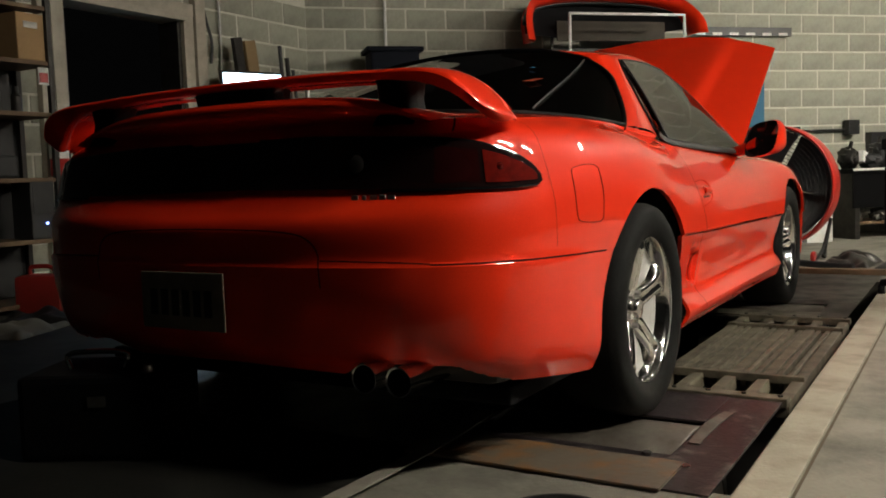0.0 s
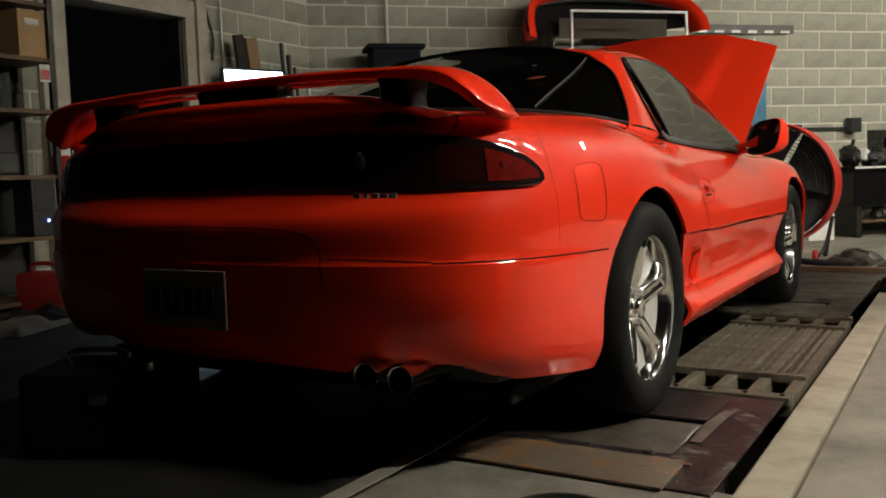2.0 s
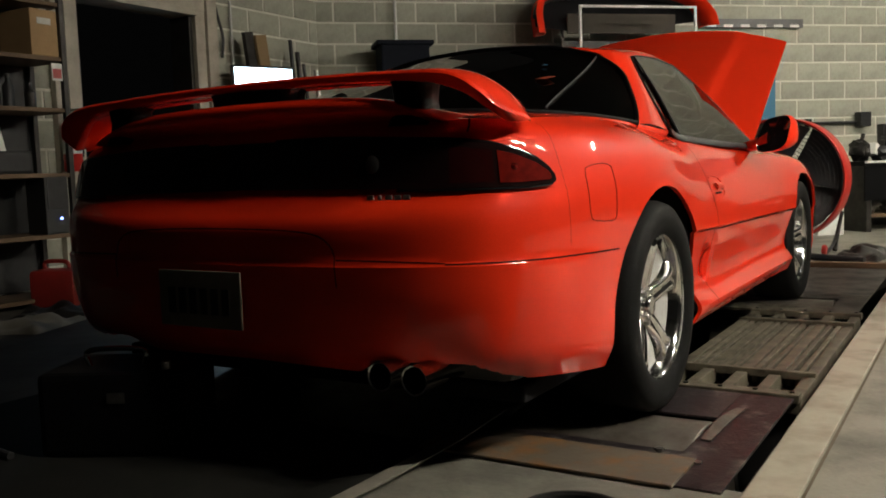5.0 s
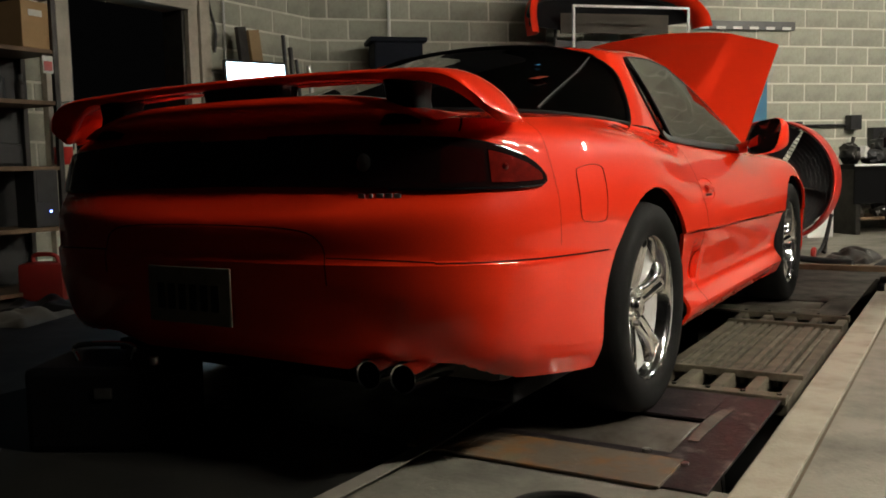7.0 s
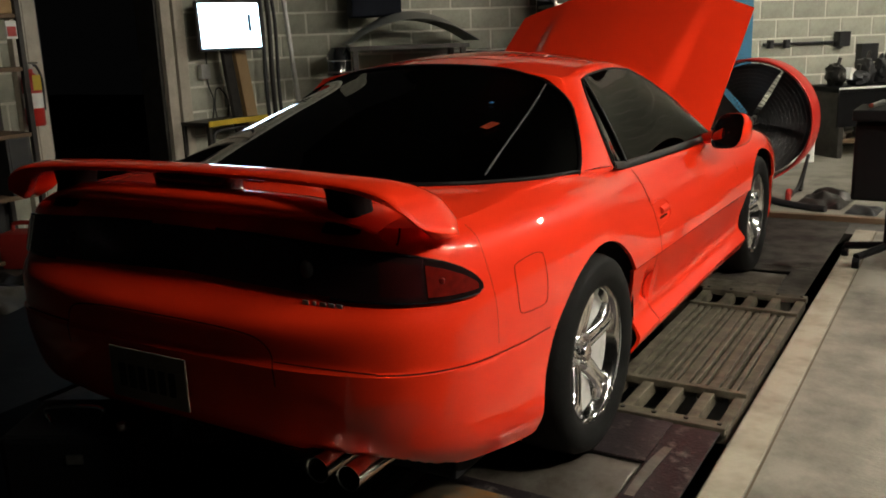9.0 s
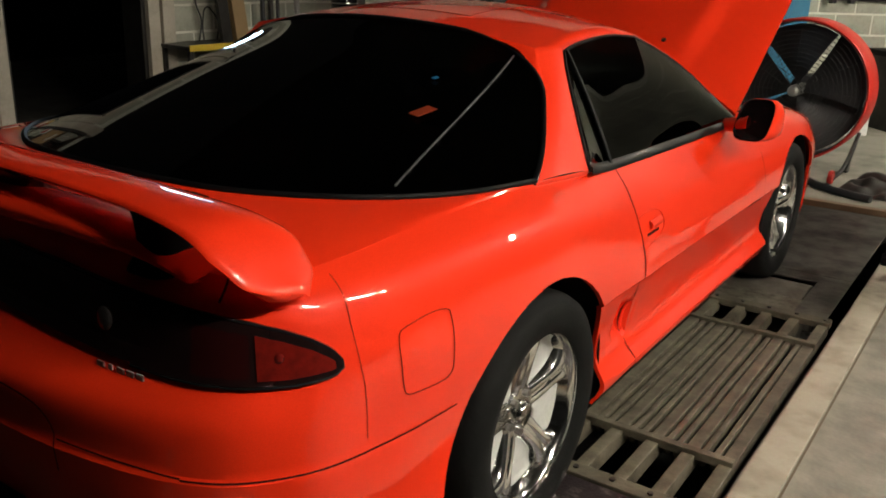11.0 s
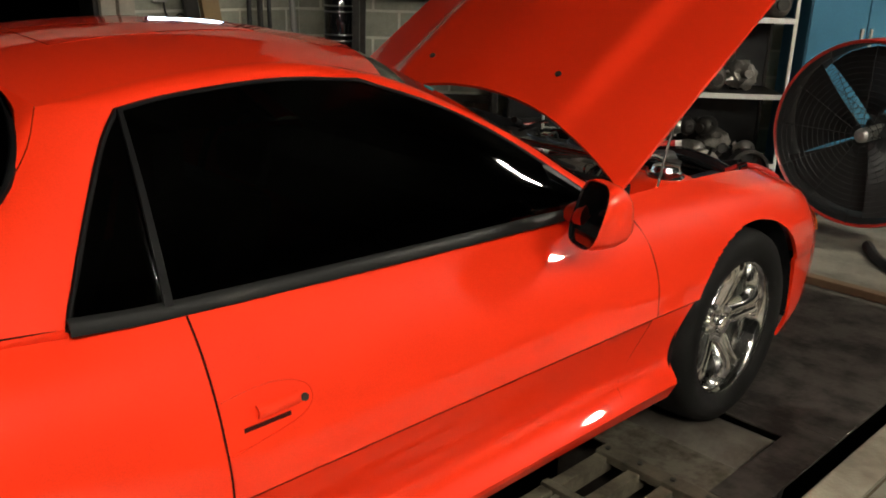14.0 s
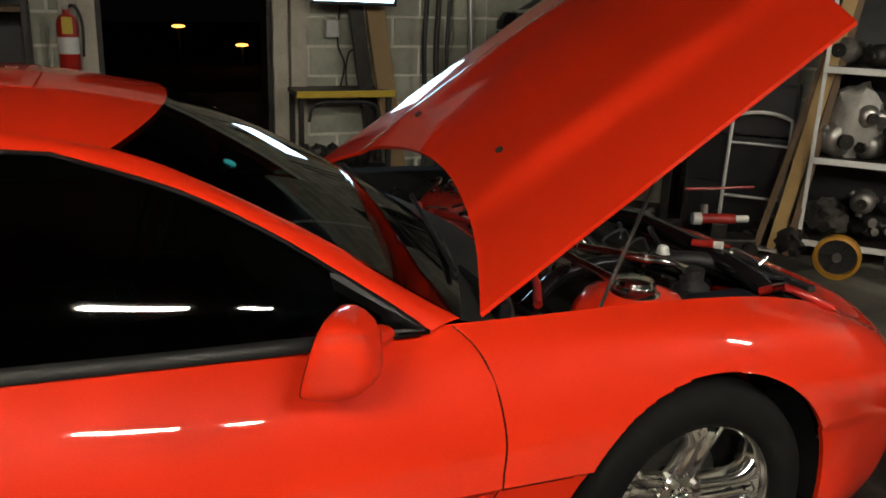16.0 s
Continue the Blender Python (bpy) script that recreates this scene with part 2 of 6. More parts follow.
def pipe(bm, pts, r, n=8, steps=0, closed=False):
    """A tube of radius r along pts."""
    p = spline(pts, steps, closed) if steps else np.array(pts, float)
    k = len(p)
    rings, last = [], None
    for i in range(k):
        a, b = p[i - 1] if (i or closed) else p[i], p[(i + 1) % k] if (i + 1 < k or closed) else p[i]
        d = Vector(b - a).normalized()
        if last is None:
            side = d.cross(Vector((0, 0, 1)) if abs(d.z) < 0.9 else Vector((1, 0, 0))).normalized()
        else:
            side = (last - d * last.dot(d)).normalized()
        last = side
        up = d.cross(side)
        rings.append([bm.verts.new(Vector(p[i]) + (side * math.cos(a2) + up * math.sin(a2)) * r) for a2 in np.linspace(0, 2 * math.pi, n, endpoint=False)])
    for i in range(k if closed else k - 1):
        q = rings[(i + 1) % k]
        for j in range(n):
            bm.faces.new((rings[i][j], rings[i][(j + 1) % n], q[(j + 1) % n], q[j]))
    if not closed:
        bm.faces.new(rings[0][::-1])
        bm.faces.new(rings[-1])
    return bm


def lathe(bm, prof, n=48, axis="x", at=(0, 0, 0), closed=False):
    """Turns (radius, along) points about an axis through at."""
    rings = []
    for r, h in prof:
        ring = []
        for a in np.linspace(0, 2 * math.pi, n, endpoint=False):
            c, s = r * math.cos(a), r * math.sin(a)
            q = {"x": (h, c, s), "y": (c, h, s), "z": (c, s, h)}[axis]
            ring.append(bm.verts.new(Vector(at) + Vector(q)))
        rings.append(ring)
    k = len(rings)
    for i in range(k if closed else k - 1):
        q = rings[(i + 1) % k]
        for j in range(n):
            bm.faces.new((rings[i][j], rings[i][(j + 1) % n], q[(j + 1) % n], q[j]))
    return bm


def sheet(bm, grid, thick=0.0, both=None):
    """A surface through grid[i][j]; thick gives it a back, along its normals."""
    g = np.array(grid, float)
    a, b = g.shape[:2]
    v = [[bm.verts.new(g[i, j]) for j in range(b)] for i in range(a)]
    for i in range(a - 1):
        for j in range(b - 1):
            bm.faces.new((v[i][j], v[i + 1][j], v[i + 1][j + 1], v[i][j + 1]))
    if thick:
        du, dv = np.gradient(g, axis=0), np.gradient(g, axis=1)
        nn = np.cross(du, dv)
        nn /= np.linalg.norm(nn, axis=2, keepdims=True) + 1e-12
        h = g - nn * thick
        w = [[bm.verts.new(h[i, j]) for j in range(b)] for i in range(a)]
        for i in range(a - 1):
            for j in range(b - 1):
                bm.faces.new((w[i][j], w[i][j + 1], w[i + 1][j + 1], w[i + 1][j]))
        edge = [(i, 0) for i in range(a)] + [(a - 1, j) for j in range(1, b)] + [(i, b - 1) for i in range(a - 2, -1, -1)] + [(0, j) for j in range(b - 2, 0, -1)]
        for (i, j), (k, l) in zip(edge, edge[1:] + edge[:1]):
            bm.faces.new((v[i][j], v[k][l], w[k][l], w[i][j]))
    return bm


def ruled(lo, hi, n, bulge=0.0, out=(0, 0, 1)):
    """Rows from curve lo to curve hi, swollen along out in the middle."""
    t = np.linspace(0, 1, n)[:, None, None]
    g = lo[None] * (1 - t) + hi[None] * t
    return g + (4 * t * (1 - t)) * bulge * np.array(out)


def mirror_x(g):
    return np.array(g) * np.array([-1, 1, 1])


# ---- the workshop ----
CORNER = Vector((-3.78, 3.98, 0))
LEFT_CORNER = Vector((-3.75, 4.01, 0))
LEFT_WAY = Vector((0, 1, 0))
BACK_WAY = Vector((math.cos(radians(45)), math.sin(radians(45)), 0))
HIGH = 4.2
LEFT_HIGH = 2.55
BACK_HIGH = HIGH
BACK_LEN = 13.6


def left_wall_pose(along, out=0.0, z=0.0):
    """On the door wall: metres from the corner towards the rear, metres out into the room. Local x runs along it, y into the wall."""
    p = LEFT_CORNER - LEFT_WAY * along + Vector((LEFT_WAY.y, -LEFT_WAY.x, 0)) * out
    return pose(p.x, p.y, z, 0, 0, 90)


def back_wall_pose(along, out=0.0, z=0.0):
    p = CORNER + BACK_WAY * along + Vector((BACK_WAY.y, -BACK_WAY.x, 0)) * out
    return pose(p.x, p.y, z, 0, 0, 45)


def floor_and_pit():
    """A concrete floor with an opening for the dynamometer, oil-dark round the car and paler on the slab beside it."""
    x0, x1, y0, y1, deep = -1.25, 1.265, -0.66, 3.6, -1.0

    def slab(bm, xa, xb, ya, yb):
        box(bm, ((xa + xb) / 2, (ya + yb) / 2, -0.15), (xb - xa, yb - ya, 0.3))

    bm = bmesh.new()
    slab(bm, -9, x0, -1.6, 14)
    slab(bm, x0, x1, y1, 3.98)
    slab(bm, x1, 10, 3.75, 3.98)
    floor = tagged(to_object("floor", bm, CONCRETE_OILY), "oil-stained dark concrete workshop floor with a dynamometer pit", "floor", kind="structure")
    bm = bmesh.new()
    slab(bm, x1, 10, -1.0, 3.75)
    slab(bm, x0, 10, 3.98, 14)
    tagged(to_object("floor_slab", bm, CONCRETE), "pale worn concrete slab beside the pit", "floor", kind="structure")
    # apron toned below the slab, for the car's shade and less bounce
    bm = bmesh.new()
    slab(bm, .42, x1, -1.6, y0)
    tagged(to_object("floor_apron", bm, CONCRETE_TONED), "toned-down grey concrete apron behind the pit", "floor", kind="structure")
    # shade put into the colour: near-black rear floor, which also cuts bounce onto the tail
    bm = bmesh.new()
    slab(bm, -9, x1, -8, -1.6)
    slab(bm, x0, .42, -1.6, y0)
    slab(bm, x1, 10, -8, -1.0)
    tagged(to_object("floor_rear", bm, REAR_FLOOR), "rear floor coloured near black in place of shade", "floor", kind="structure")
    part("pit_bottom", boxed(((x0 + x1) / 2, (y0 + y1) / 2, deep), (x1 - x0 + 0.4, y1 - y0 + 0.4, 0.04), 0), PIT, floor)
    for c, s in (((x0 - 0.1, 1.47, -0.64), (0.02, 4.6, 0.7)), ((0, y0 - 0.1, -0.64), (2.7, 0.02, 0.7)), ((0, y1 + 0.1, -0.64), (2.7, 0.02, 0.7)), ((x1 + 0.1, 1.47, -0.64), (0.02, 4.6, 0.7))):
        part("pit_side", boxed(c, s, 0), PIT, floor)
    bm = bmesh.new()
    box(bm, (1.33, 1.36, 0.004), (0.115, 4.70, 0.012), 0.004)
    part("joint", boxed((1.394, 1.36, -.001), (.007, 4.70, .005), 0), material("dirty_joint_filler", (.10, .075, .045), .9), floor)
    tagged(to_object("trim", bm, KERB), "pale cast concrete edging strip beside the pit", "edging", kind="structure")


def wall_with_blocks(name, label, m, length, high, near, hole=None):
    """A block wall: local x along it from 0, face at y = 0, wall towards +y; courses of 0.4 by 0.2 m blocks."""
    bm = bmesh.new()
    spans = [(0, length, 0, high)] if not hole else [(0, hole[0], 0, high), (hole[1], length, 0, high), (hole[0], hole[1], hole[2], high)]
    for a, b, c, d in spans:
        box(bm, ((a + b) / 2, 0.108, (c + d) / 2), (b - a, 0.2, d - c))
    ob = tagged(to_object(name, bm, MORTAR), label, "wall", kind="structure")
    ob.matrix_basis = m
    L, H, J = 0.4064, 0.2032, 0.019
    shapes = {}
    rng = random.Random(len(name))

    def shape(w, h, deep):
        key = (round(w, 3), round(h, 3))
        if key not in shapes:
            b2 = bmesh.new()
            box(b2, (0, 0, 0), (w, deep, h), 0.005)
            me = bpy.data.meshes.new("block")
            b2.to_mesh(me)
            b2.free()
            me.materials.append(BLOCK)
            shapes[key] = me
        return shapes[key]

    rest, made = bmesh.new(), 0
    for r in range(int(high / H)):
        z = r * H + H / 2
        x = -L / 2 if r % 2 else 0.0
        while x < length:
            a, b = max(x, 0) + J / 2, min(x + L, length) - J / 2
            x += L
            if hole and z < hole[2] + 0.05:
                if a < hole[1] and b > hole[0]:
                    if a < hole[0] - 0.06:
                        b = hole[0] - 0.01
                    elif b > hole[1] + 0.06:
                        a = hole[1] + 0.01
                    else:
                        continue
            if b - a < 0.03:
                continue
            c = ((a + b) / 2, 0.0135 + rng.uniform(-0.001, 0.001), z)
            if near(c[0], z) and made < 300:
                o = new("block", shape(b - a, H - J, 0.02))
                o.parent = ob
                o.location = c
                made += 1
            else:
                box(rest, c, (b - a, 0.02, H - J))
    if len(rest.verts):
        o = part("further_blocks", rest, BLOCK, ob)
        o["kind"] = "stuff"
    else:
        rest.free()
    return ob


floor_and_pit()
DOOR = (1.595, 2.695, 2.13)   # from the corner
back_wall = wall_with_blocks("wall_back", "cream painted concrete block wall with pale joints", back_wall_pose(0), BACK_LEN, BACK_HIGH, lambda x, z: x < 6.9 and 0.7 < z < 3.0)
# the door wall's own x runs towards the corner
LEFT_LEN = 5.0
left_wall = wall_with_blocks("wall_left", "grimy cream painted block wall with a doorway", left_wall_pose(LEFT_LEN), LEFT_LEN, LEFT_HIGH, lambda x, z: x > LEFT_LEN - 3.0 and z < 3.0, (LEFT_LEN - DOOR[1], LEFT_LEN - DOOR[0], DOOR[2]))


def plain_wall(name, a, b, label):
    a, b = Vector(a), Vector(b)
    d = b - a
    bm = bmesh.new()
    box(bm, (0, 0, HIGH / 2), (d.length, 0.2, HIGH))
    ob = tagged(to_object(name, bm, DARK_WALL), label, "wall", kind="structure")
    ob.matrix_basis = Matrix.Translation((a + b) / 2) @ Matrix.Rotation(math.atan2(d.y, d.x), 4, "Z")


b_end = CORNER + BACK_WAY * (BACK_LEN + 0.1)
l_end = LEFT_CORNER - LEFT_WAY * 8.1
l_mid = LEFT_CORNER - LEFT_WAY * 5.0 + Vector((-0.11, 0.0, 0))
# out-of-view walls that close the room, kept dark so little light returns
plain_wall("wall_left_rear", tuple(l_mid), tuple(l_end + Vector((-0.11, 0, 0))), "plain dark wall")
plain_wall("wall_right", (7.2, b_end.y - 0.0, 0), (7.2, -6.5, 0), "plain dark wall")
plain_wall("wall_end", (b_end.x - 0.2, b_end.y, 0), (7.3, b_end.y, 0), "plain dark wall")
plain_wall("wall_rear", (7.3, -6.5, 0), (l_end.x - 0.3, -6.5, 0), "plain dark wall")
plain_wall("wall_rear_side", (l_end.x - 0.1, -6.5, 0), (l_end.x - 0.1, l_end.y, 0), "plain dark wall")
# unseen upper wall, darkened for what the hatch glass reflects
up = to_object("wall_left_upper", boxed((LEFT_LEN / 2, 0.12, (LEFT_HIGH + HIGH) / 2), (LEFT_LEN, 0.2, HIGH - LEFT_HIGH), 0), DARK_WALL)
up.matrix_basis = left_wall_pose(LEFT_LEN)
tagged(up, "unseen upper wall, darkened", "wall", kind="structure")
# thin dark sheet added over the blocks, darkening the hatch reflection
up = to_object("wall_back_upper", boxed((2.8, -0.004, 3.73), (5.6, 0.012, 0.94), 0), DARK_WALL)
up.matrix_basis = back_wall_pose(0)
tagged(up, "unseen dark sheet added over the upper blocks", "wall", kind="structure")
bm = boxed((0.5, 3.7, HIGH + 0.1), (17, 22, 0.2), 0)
tagged(to_object("ceiling", bm, CEILING), "near-black workshop ceiling, out of view", "ceiling", kind="structure")


def doorway():
    m = left_wall_pose((DOOR[0] + DOOR[1]) / 2)
    fr = thing("door_1", "open doorway in a scuffed cream steel frame", "doorway", m, kind="structure")
    w, h = DOOR[1] - DOOR[0], DOOR[2]
    for s in (-1, 1):
        bm = bmesh.new()
        # the frame's inner faces get a darker material than its front
        part("lining", boxed((s * (w / 2 - 0.015), 0.10, h / 2), (0.04, 0.22, h), 0.004), GREASY, fr, "dark inner face of the door frame")
        box(bm, (s * (w / 2 + 0.05), -0.025, h / 2 + 0.04), (0.10, 0.05, h + 0.08), 0.004)
        part("jamb", bm, FRAME_PAINT, fr)
    part("wide_post", boxed((w / 2 + 0.17, -0.03, 1.15), (0.11, 0.07, 2.3), 0.006), FRAME_PAINT, fr)
    part("wide_post", boxed((-w / 2 - 0.16, -0.03, 1.3), (0.10, 0.06, 2.6), 0.006), FRAME_PAINT, fr)
    bm = bmesh.new()
    box(bm, (0, 0.05, h - 0.02), (w, 0.26, 0.05), 0.004)
    box(bm, (0, -0.0285, h + 0.05), (w + 0.206, 0.05, 0.103), 0.004)
    part("head", bm, FRAME_PAINT, fr)


doorway()
yard = to_object("ground", boxed((-14, 1, -0.12), (19.4, 30, 0.2), 0), NIGHT)
tagged(yard, "dark asphalt yard outside the doorway", "yard", kind="structure")


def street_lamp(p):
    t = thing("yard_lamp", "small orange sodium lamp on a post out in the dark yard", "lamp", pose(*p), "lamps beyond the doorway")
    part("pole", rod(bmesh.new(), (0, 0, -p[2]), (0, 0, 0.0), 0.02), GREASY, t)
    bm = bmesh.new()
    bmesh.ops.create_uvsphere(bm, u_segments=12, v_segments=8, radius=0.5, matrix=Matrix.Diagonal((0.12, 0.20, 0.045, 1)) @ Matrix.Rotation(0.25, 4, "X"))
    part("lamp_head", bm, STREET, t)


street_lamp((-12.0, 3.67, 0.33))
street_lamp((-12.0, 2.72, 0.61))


def tube_lamp(x, y, z, turn, length=1.22):
    t = thing("fluorescent_lamp", "white twin-tube fluorescent fitting hung from the ceiling", "ceiling lamp", pose(x, y, z, 0, 0, turn), "ceiling tubes")
    bm = bmesh.new()
    box(bm, (0, 0, 0.06), (0.11, length + 0.06, 0.06), 0.006)
    part("housing", bm, WHITE, t)
    for s in (-0.024, 0.024):
        part("tube", rod(bmesh.new(), (s, -length / 2, 0), (s, length / 2, 0), 0.019, 12), TUBE, t)
    for s in (-0.07, 0.07):
        part("hanger", rod(bmesh.new(), (0, s, 0.08), (0, s, HIGH - z), 0.004, 6), GREY_METAL, t)


# pairs of short fittings in line
for x, y, z, first, second, apart, turn in ((3.7, -.60, 3.1, .52, .52, .34, -45), (4.66, 1.74, 3.2, .62, .24, .42, -31), (3.38, 5.48, 3.2, .52, .76, .40, -42)):
    a = radians(turn)
    for k, length in ((-1, first), (1, second)):
        tube_lamp(x - k * apart * math.sin(a), y + k * apart * math.cos(a), z, turn, length)


# ---- the red coupe: rear axle at y = 0, nose towards +y ----
MARKS = [0, 3, 6, 8, 10, 12, 14, 16]
OUTLINE = [(0, -1.07), (.42, -1.055), (.70, -.99), (.835, -.86), (.885, -.68), (.905, -.45), (.915, -.1), (.91, .25), (.905, .6), (.90, 1.2),
           (.90, 1.85), (.908, 2.3), (.905, 2.65), (.865, 2.97), (.74, 3.22), (.42, 3.43), (0, 3.50)]
INSET = [
    [.13, .082, .035, .030, .030, .04, .06, .10],
    [.058, .032, .010, 0, .002, .015, .02, .02],
    [.014, .007, .022, .056, .054, .022, 0, 0],
    [0, 0, .010, .016, .014, .010, 0, 0],
    [.006, .006, .004, 0, 0, 0, .006, .01],
    [.014, .006, 0, .008, .012, 0, .02, .03],
    [.120, .022, .01, .04, .045, .02, .05, .07],
    [.142, .058, .05, .085, .10, .07, .10, .14],
    [.17, .115, .143, .135, .165, .18, .20, .26],
]
LEVEL = [
    [.27, .26, .21, .212, .212, .19, .17, .18],
    [.33, .33, .28, .262, .268, .27, .26, .26],
    [.45, .45, .40, .338, .338, .375, .38, .38],
    [.548, .552, .538, .525, .512, .50, .46, .45],
    [.559, .563, .549, .537, .524, .512, .472, .462],
    [.66, .66, .62, .60, .60, .60, .53, .51],
    [.73, .73, .73, .70, .70, .68, .58, .56],
    [.86, .85, .84, .79, .782, .76, .63, .60],
    [.905, .895, .904, .857, .830, .80, .66, .63],
]


def smooth_keys(s, keys, vals):
    """Smooth interpolation of values at keys."""
    keys, vals = np.array(keys, float), np.array(vals, float)
    slope = np.gradient(vals, keys)
    i = np.clip(np.searchsorted(keys, s, side="right") - 1, 0, len(keys) - 2)
    h = keys[i + 1] - keys[i]
    t = (s - keys[i]) / h
    return ((2 * t ** 3 - 3 * t ** 2 + 1) * vals[i] + (t ** 3 - 2 * t ** 2 + t) * h * slope[i] + (-2 * t ** 3 + 3 * t ** 2) * vals[i + 1] + (t ** 3 - t ** 2) * h * slope[i + 1])


def outline_at(s):
    """Plan point and outward normal at station s."""
    k = np.arange(len(OUTLINE))
    o = np.array(OUTLINE)

    def at(q):
        return np.stack([smooth_keys(q, k, o[:, 0]), smooth_keys(q, k, o[:, 1])], -1)

    d = at(np.clip(s + 0.02, 0, 16)) - at(np.clip(s - 0.02, 0, 16))
    n = np.stack([d[..., 1], -d[..., 0]], -1)
    return at(s), n / np.linalg.norm(n, axis=-1, keepdims=True)


# stations spaced evenly along the side
S_FINE = np.linspace(0, 16, 1601)
P_FINE, _ = outline_at(S_FINE)
RUN = np.concatenate([[0], np.cumsum(np.linalg.norm(np.diff(P_FINE, axis=0), axis=1))])
NS = 380
S_COL = np.interp(np.linspace(0, RUN[-1], NS), RUN, S_FINE)


def column(s):
    """The body's section at station s as points from sill to shoulder."""
    p, n = outline_at(np.array(s))
    key = [(smooth_keys(np.array(s), MARKS, INSET[k]), smooth_keys(np.array(s), MARKS, LEVEL[k])) for k in range(9)]
    low = np.array(key[:4])
    # along the door the sill has a tight upper edge
    crisp = spline([low[0], low[1] * .84 + low[0] * .16, low[1], low[1] * .86 + low[2] * .14, low[1] * .2 + low[2] * .8, low[2] * .7 + low[3] * .3, low[3]], 22)
    w = float(np.clip((s - 7.4) / .9, 0, 1) * np.clip((11.8 - s) / .8, 0, 1))
    pts = list(spline(low, 22) * (1 - w) + crisp * w) + list(spline(key[4:], 24))
    return np.array([(p[0] - n[0] * i, p[1] - n[1] * i, z) for i, z in pts])


BODY = np.array([column(s) for s in S_COL])          # station, height, xyz
BODY[0, :, 0] = BODY[-1, :, 0] = 0
# the bumper's lower edge is cut away over the tail pipes
for i in range(NS):
    if BODY[i, 0, 1] < -.8:
        x = BODY[i, :, 0]
        w = np.clip((x - .36) / .10, 0, 1) * np.clip((.78 - x) / .10, 0, 1)
        BODY[i, :, 2] = np.maximum(BODY[i, :, 2], .262 + .050 * w * w * (3 - 2 * w)) * (w > 0) + BODY[i, :, 2] * (w <= 0)
# a scoop pressed into the sill ahead of each rear wheel, ending at the door
for i, sc in enumerate(S_COL):
    if 7 < sc < 8.2:
        y, z = BODY[i, :, 1], BODY[i, :, 2]
        a = np.clip((y - .435) / .07, 0, 1)
        a = a * a * (3 - 2 * a) * (y < .563)
        b = np.clip(1 - ((z - (.415 - .3 * (y - .5))) / .062) ** 2, 0, 1)
        BODY[i, :, 0] -= .040 * a * np.sqrt(b)


def skin(s, z, out=0.0):
    """A point of the body's skin at station s and height z, lifted by out."""
    def at(s, z):
        i = min(max(int(np.searchsorted(S_COL, s)) - 1, 0), NS - 2)
        w = min(max((s - S_COL[i]) / (S_COL[i + 1] - S_COL[i]), 0), 1)
        c = BODY[i] * (1 - w) + BODY[i + 1] * w
        return np.array([np.interp(z, c[:, 2], c[:, k]) for k in (0, 1)] + [z])
    p = at(s, z)
    if not out:
        return p
    a = at(min(s + 0.05, 16), z) - at(max(s - 0.05, 0), z)
    b = at(s, z + 0.01) - at(s, z - 0.01)
    n = np.cross(a, b)
    n /= np.linalg.norm(n)
    if n[0] * p[0] + n[1] * (p[1] - 1.2) < 0:
        n = -n
    return p + n * out


def station(y):
    keep = (S_FINE > 1) & (S_FINE < 15)
    return float(np.interp(y, P_FINE[keep, 1], S_FINE[keep]))


def skin_y(y, z, out=0.0):
    return skin(station(y), z, out)


def ribbon(bm, pts, width, lift=0.0015):
    """A thin strip on the skin along points (station, height)."""
    q = spline(pts, max(8, int(6 * len(pts))))
    a = np.array([skin(s, z, lift) for s, z in q])
    b = np.array([skin(s, z, lift + 0.01) for s, z in q])
    n = (b - a)
    t = np.gradient(a, axis=0)
    w = np.cross(n, t)
    w = w / (np.linalg.norm(w, axis=1, keepdims=True) + 1e-9) * width / 2
    return sheet(bm, np.stack([a - w, a + w]))


def both_sides(bm, grid, thick=0.0):
    sheet(bm, grid, thick)
    sheet(bm, mirror_x(grid)[:, ::-1], thick)
    return bm


AXLES = (-.06, 2.425)
ARCHES = ((-.075, 0.33, 0.375, .405), (AXLES[1] + .01, 0.33, 0.366, .378))
car = thing("car", "glossy red two-door coupe with its hood up, parked on a dynamometer", "car")


def body_shell():
    bm = bmesh.new()
    right = BODY
    for g in (right, mirror_x(right)):
        sheet(bm, g)
    bmesh.ops.remove_doubles(bm, verts=bm.verts, dist=0.0008)
    for cy, cz, r, ry in ARCHES:
        k = r / ry

        def reach(p):
            # the front arch has straight sides below the hub
            return abs(p.y - cy) * k if cy > 1 and p.z < cz else math.hypot((p.y - cy) * k, p.z - cz)

        dead = [f for f in bm.faces if abs(f.calc_center_median().x) > 0.6 and reach(f.calc_center_median()) < r]
        rim = {v for f in dead for v in f.verts}
        bmesh.ops.delete(bm, geom=dead, context="FACES")
        for v in rim:
            if v.is_valid and v.is_boundary and v.co.z > 0.165:
                d = reach(v.co)
                v.co.y = cy + (v.co.y - cy) * r / d
                if cy < 1 or v.co.z > cz:
                    v.co.z = cz + (v.co.z - cz) * r / d
        lips = [e for e in bm.edges if e.is_boundary and all(abs(reach(v.co) - r) < 0.004 for v in e.verts)]
        made = bmesh.ops.extrude_edge_only(bm, edges=lips)["geom"]
        for v in [g for g in made if isinstance(g, bmesh.types.BMVert)]:
            v.co.x *= 0.985
    part("body", bm, RED, car, smooth=32)


body_shell()

HATCH_BASE = spline([(0, -.64, .945), (.2, -.625, .945), (.37, -.585, .94), (.54, -.485, .935), (.66, -.355, .928), (.74, -.17, .917), (.772, .066, .904)], 40)
s_end = station(0.066)
deck_lo = np.array([column(s)[-1] for s in np.linspace(0, s_end, 40)])
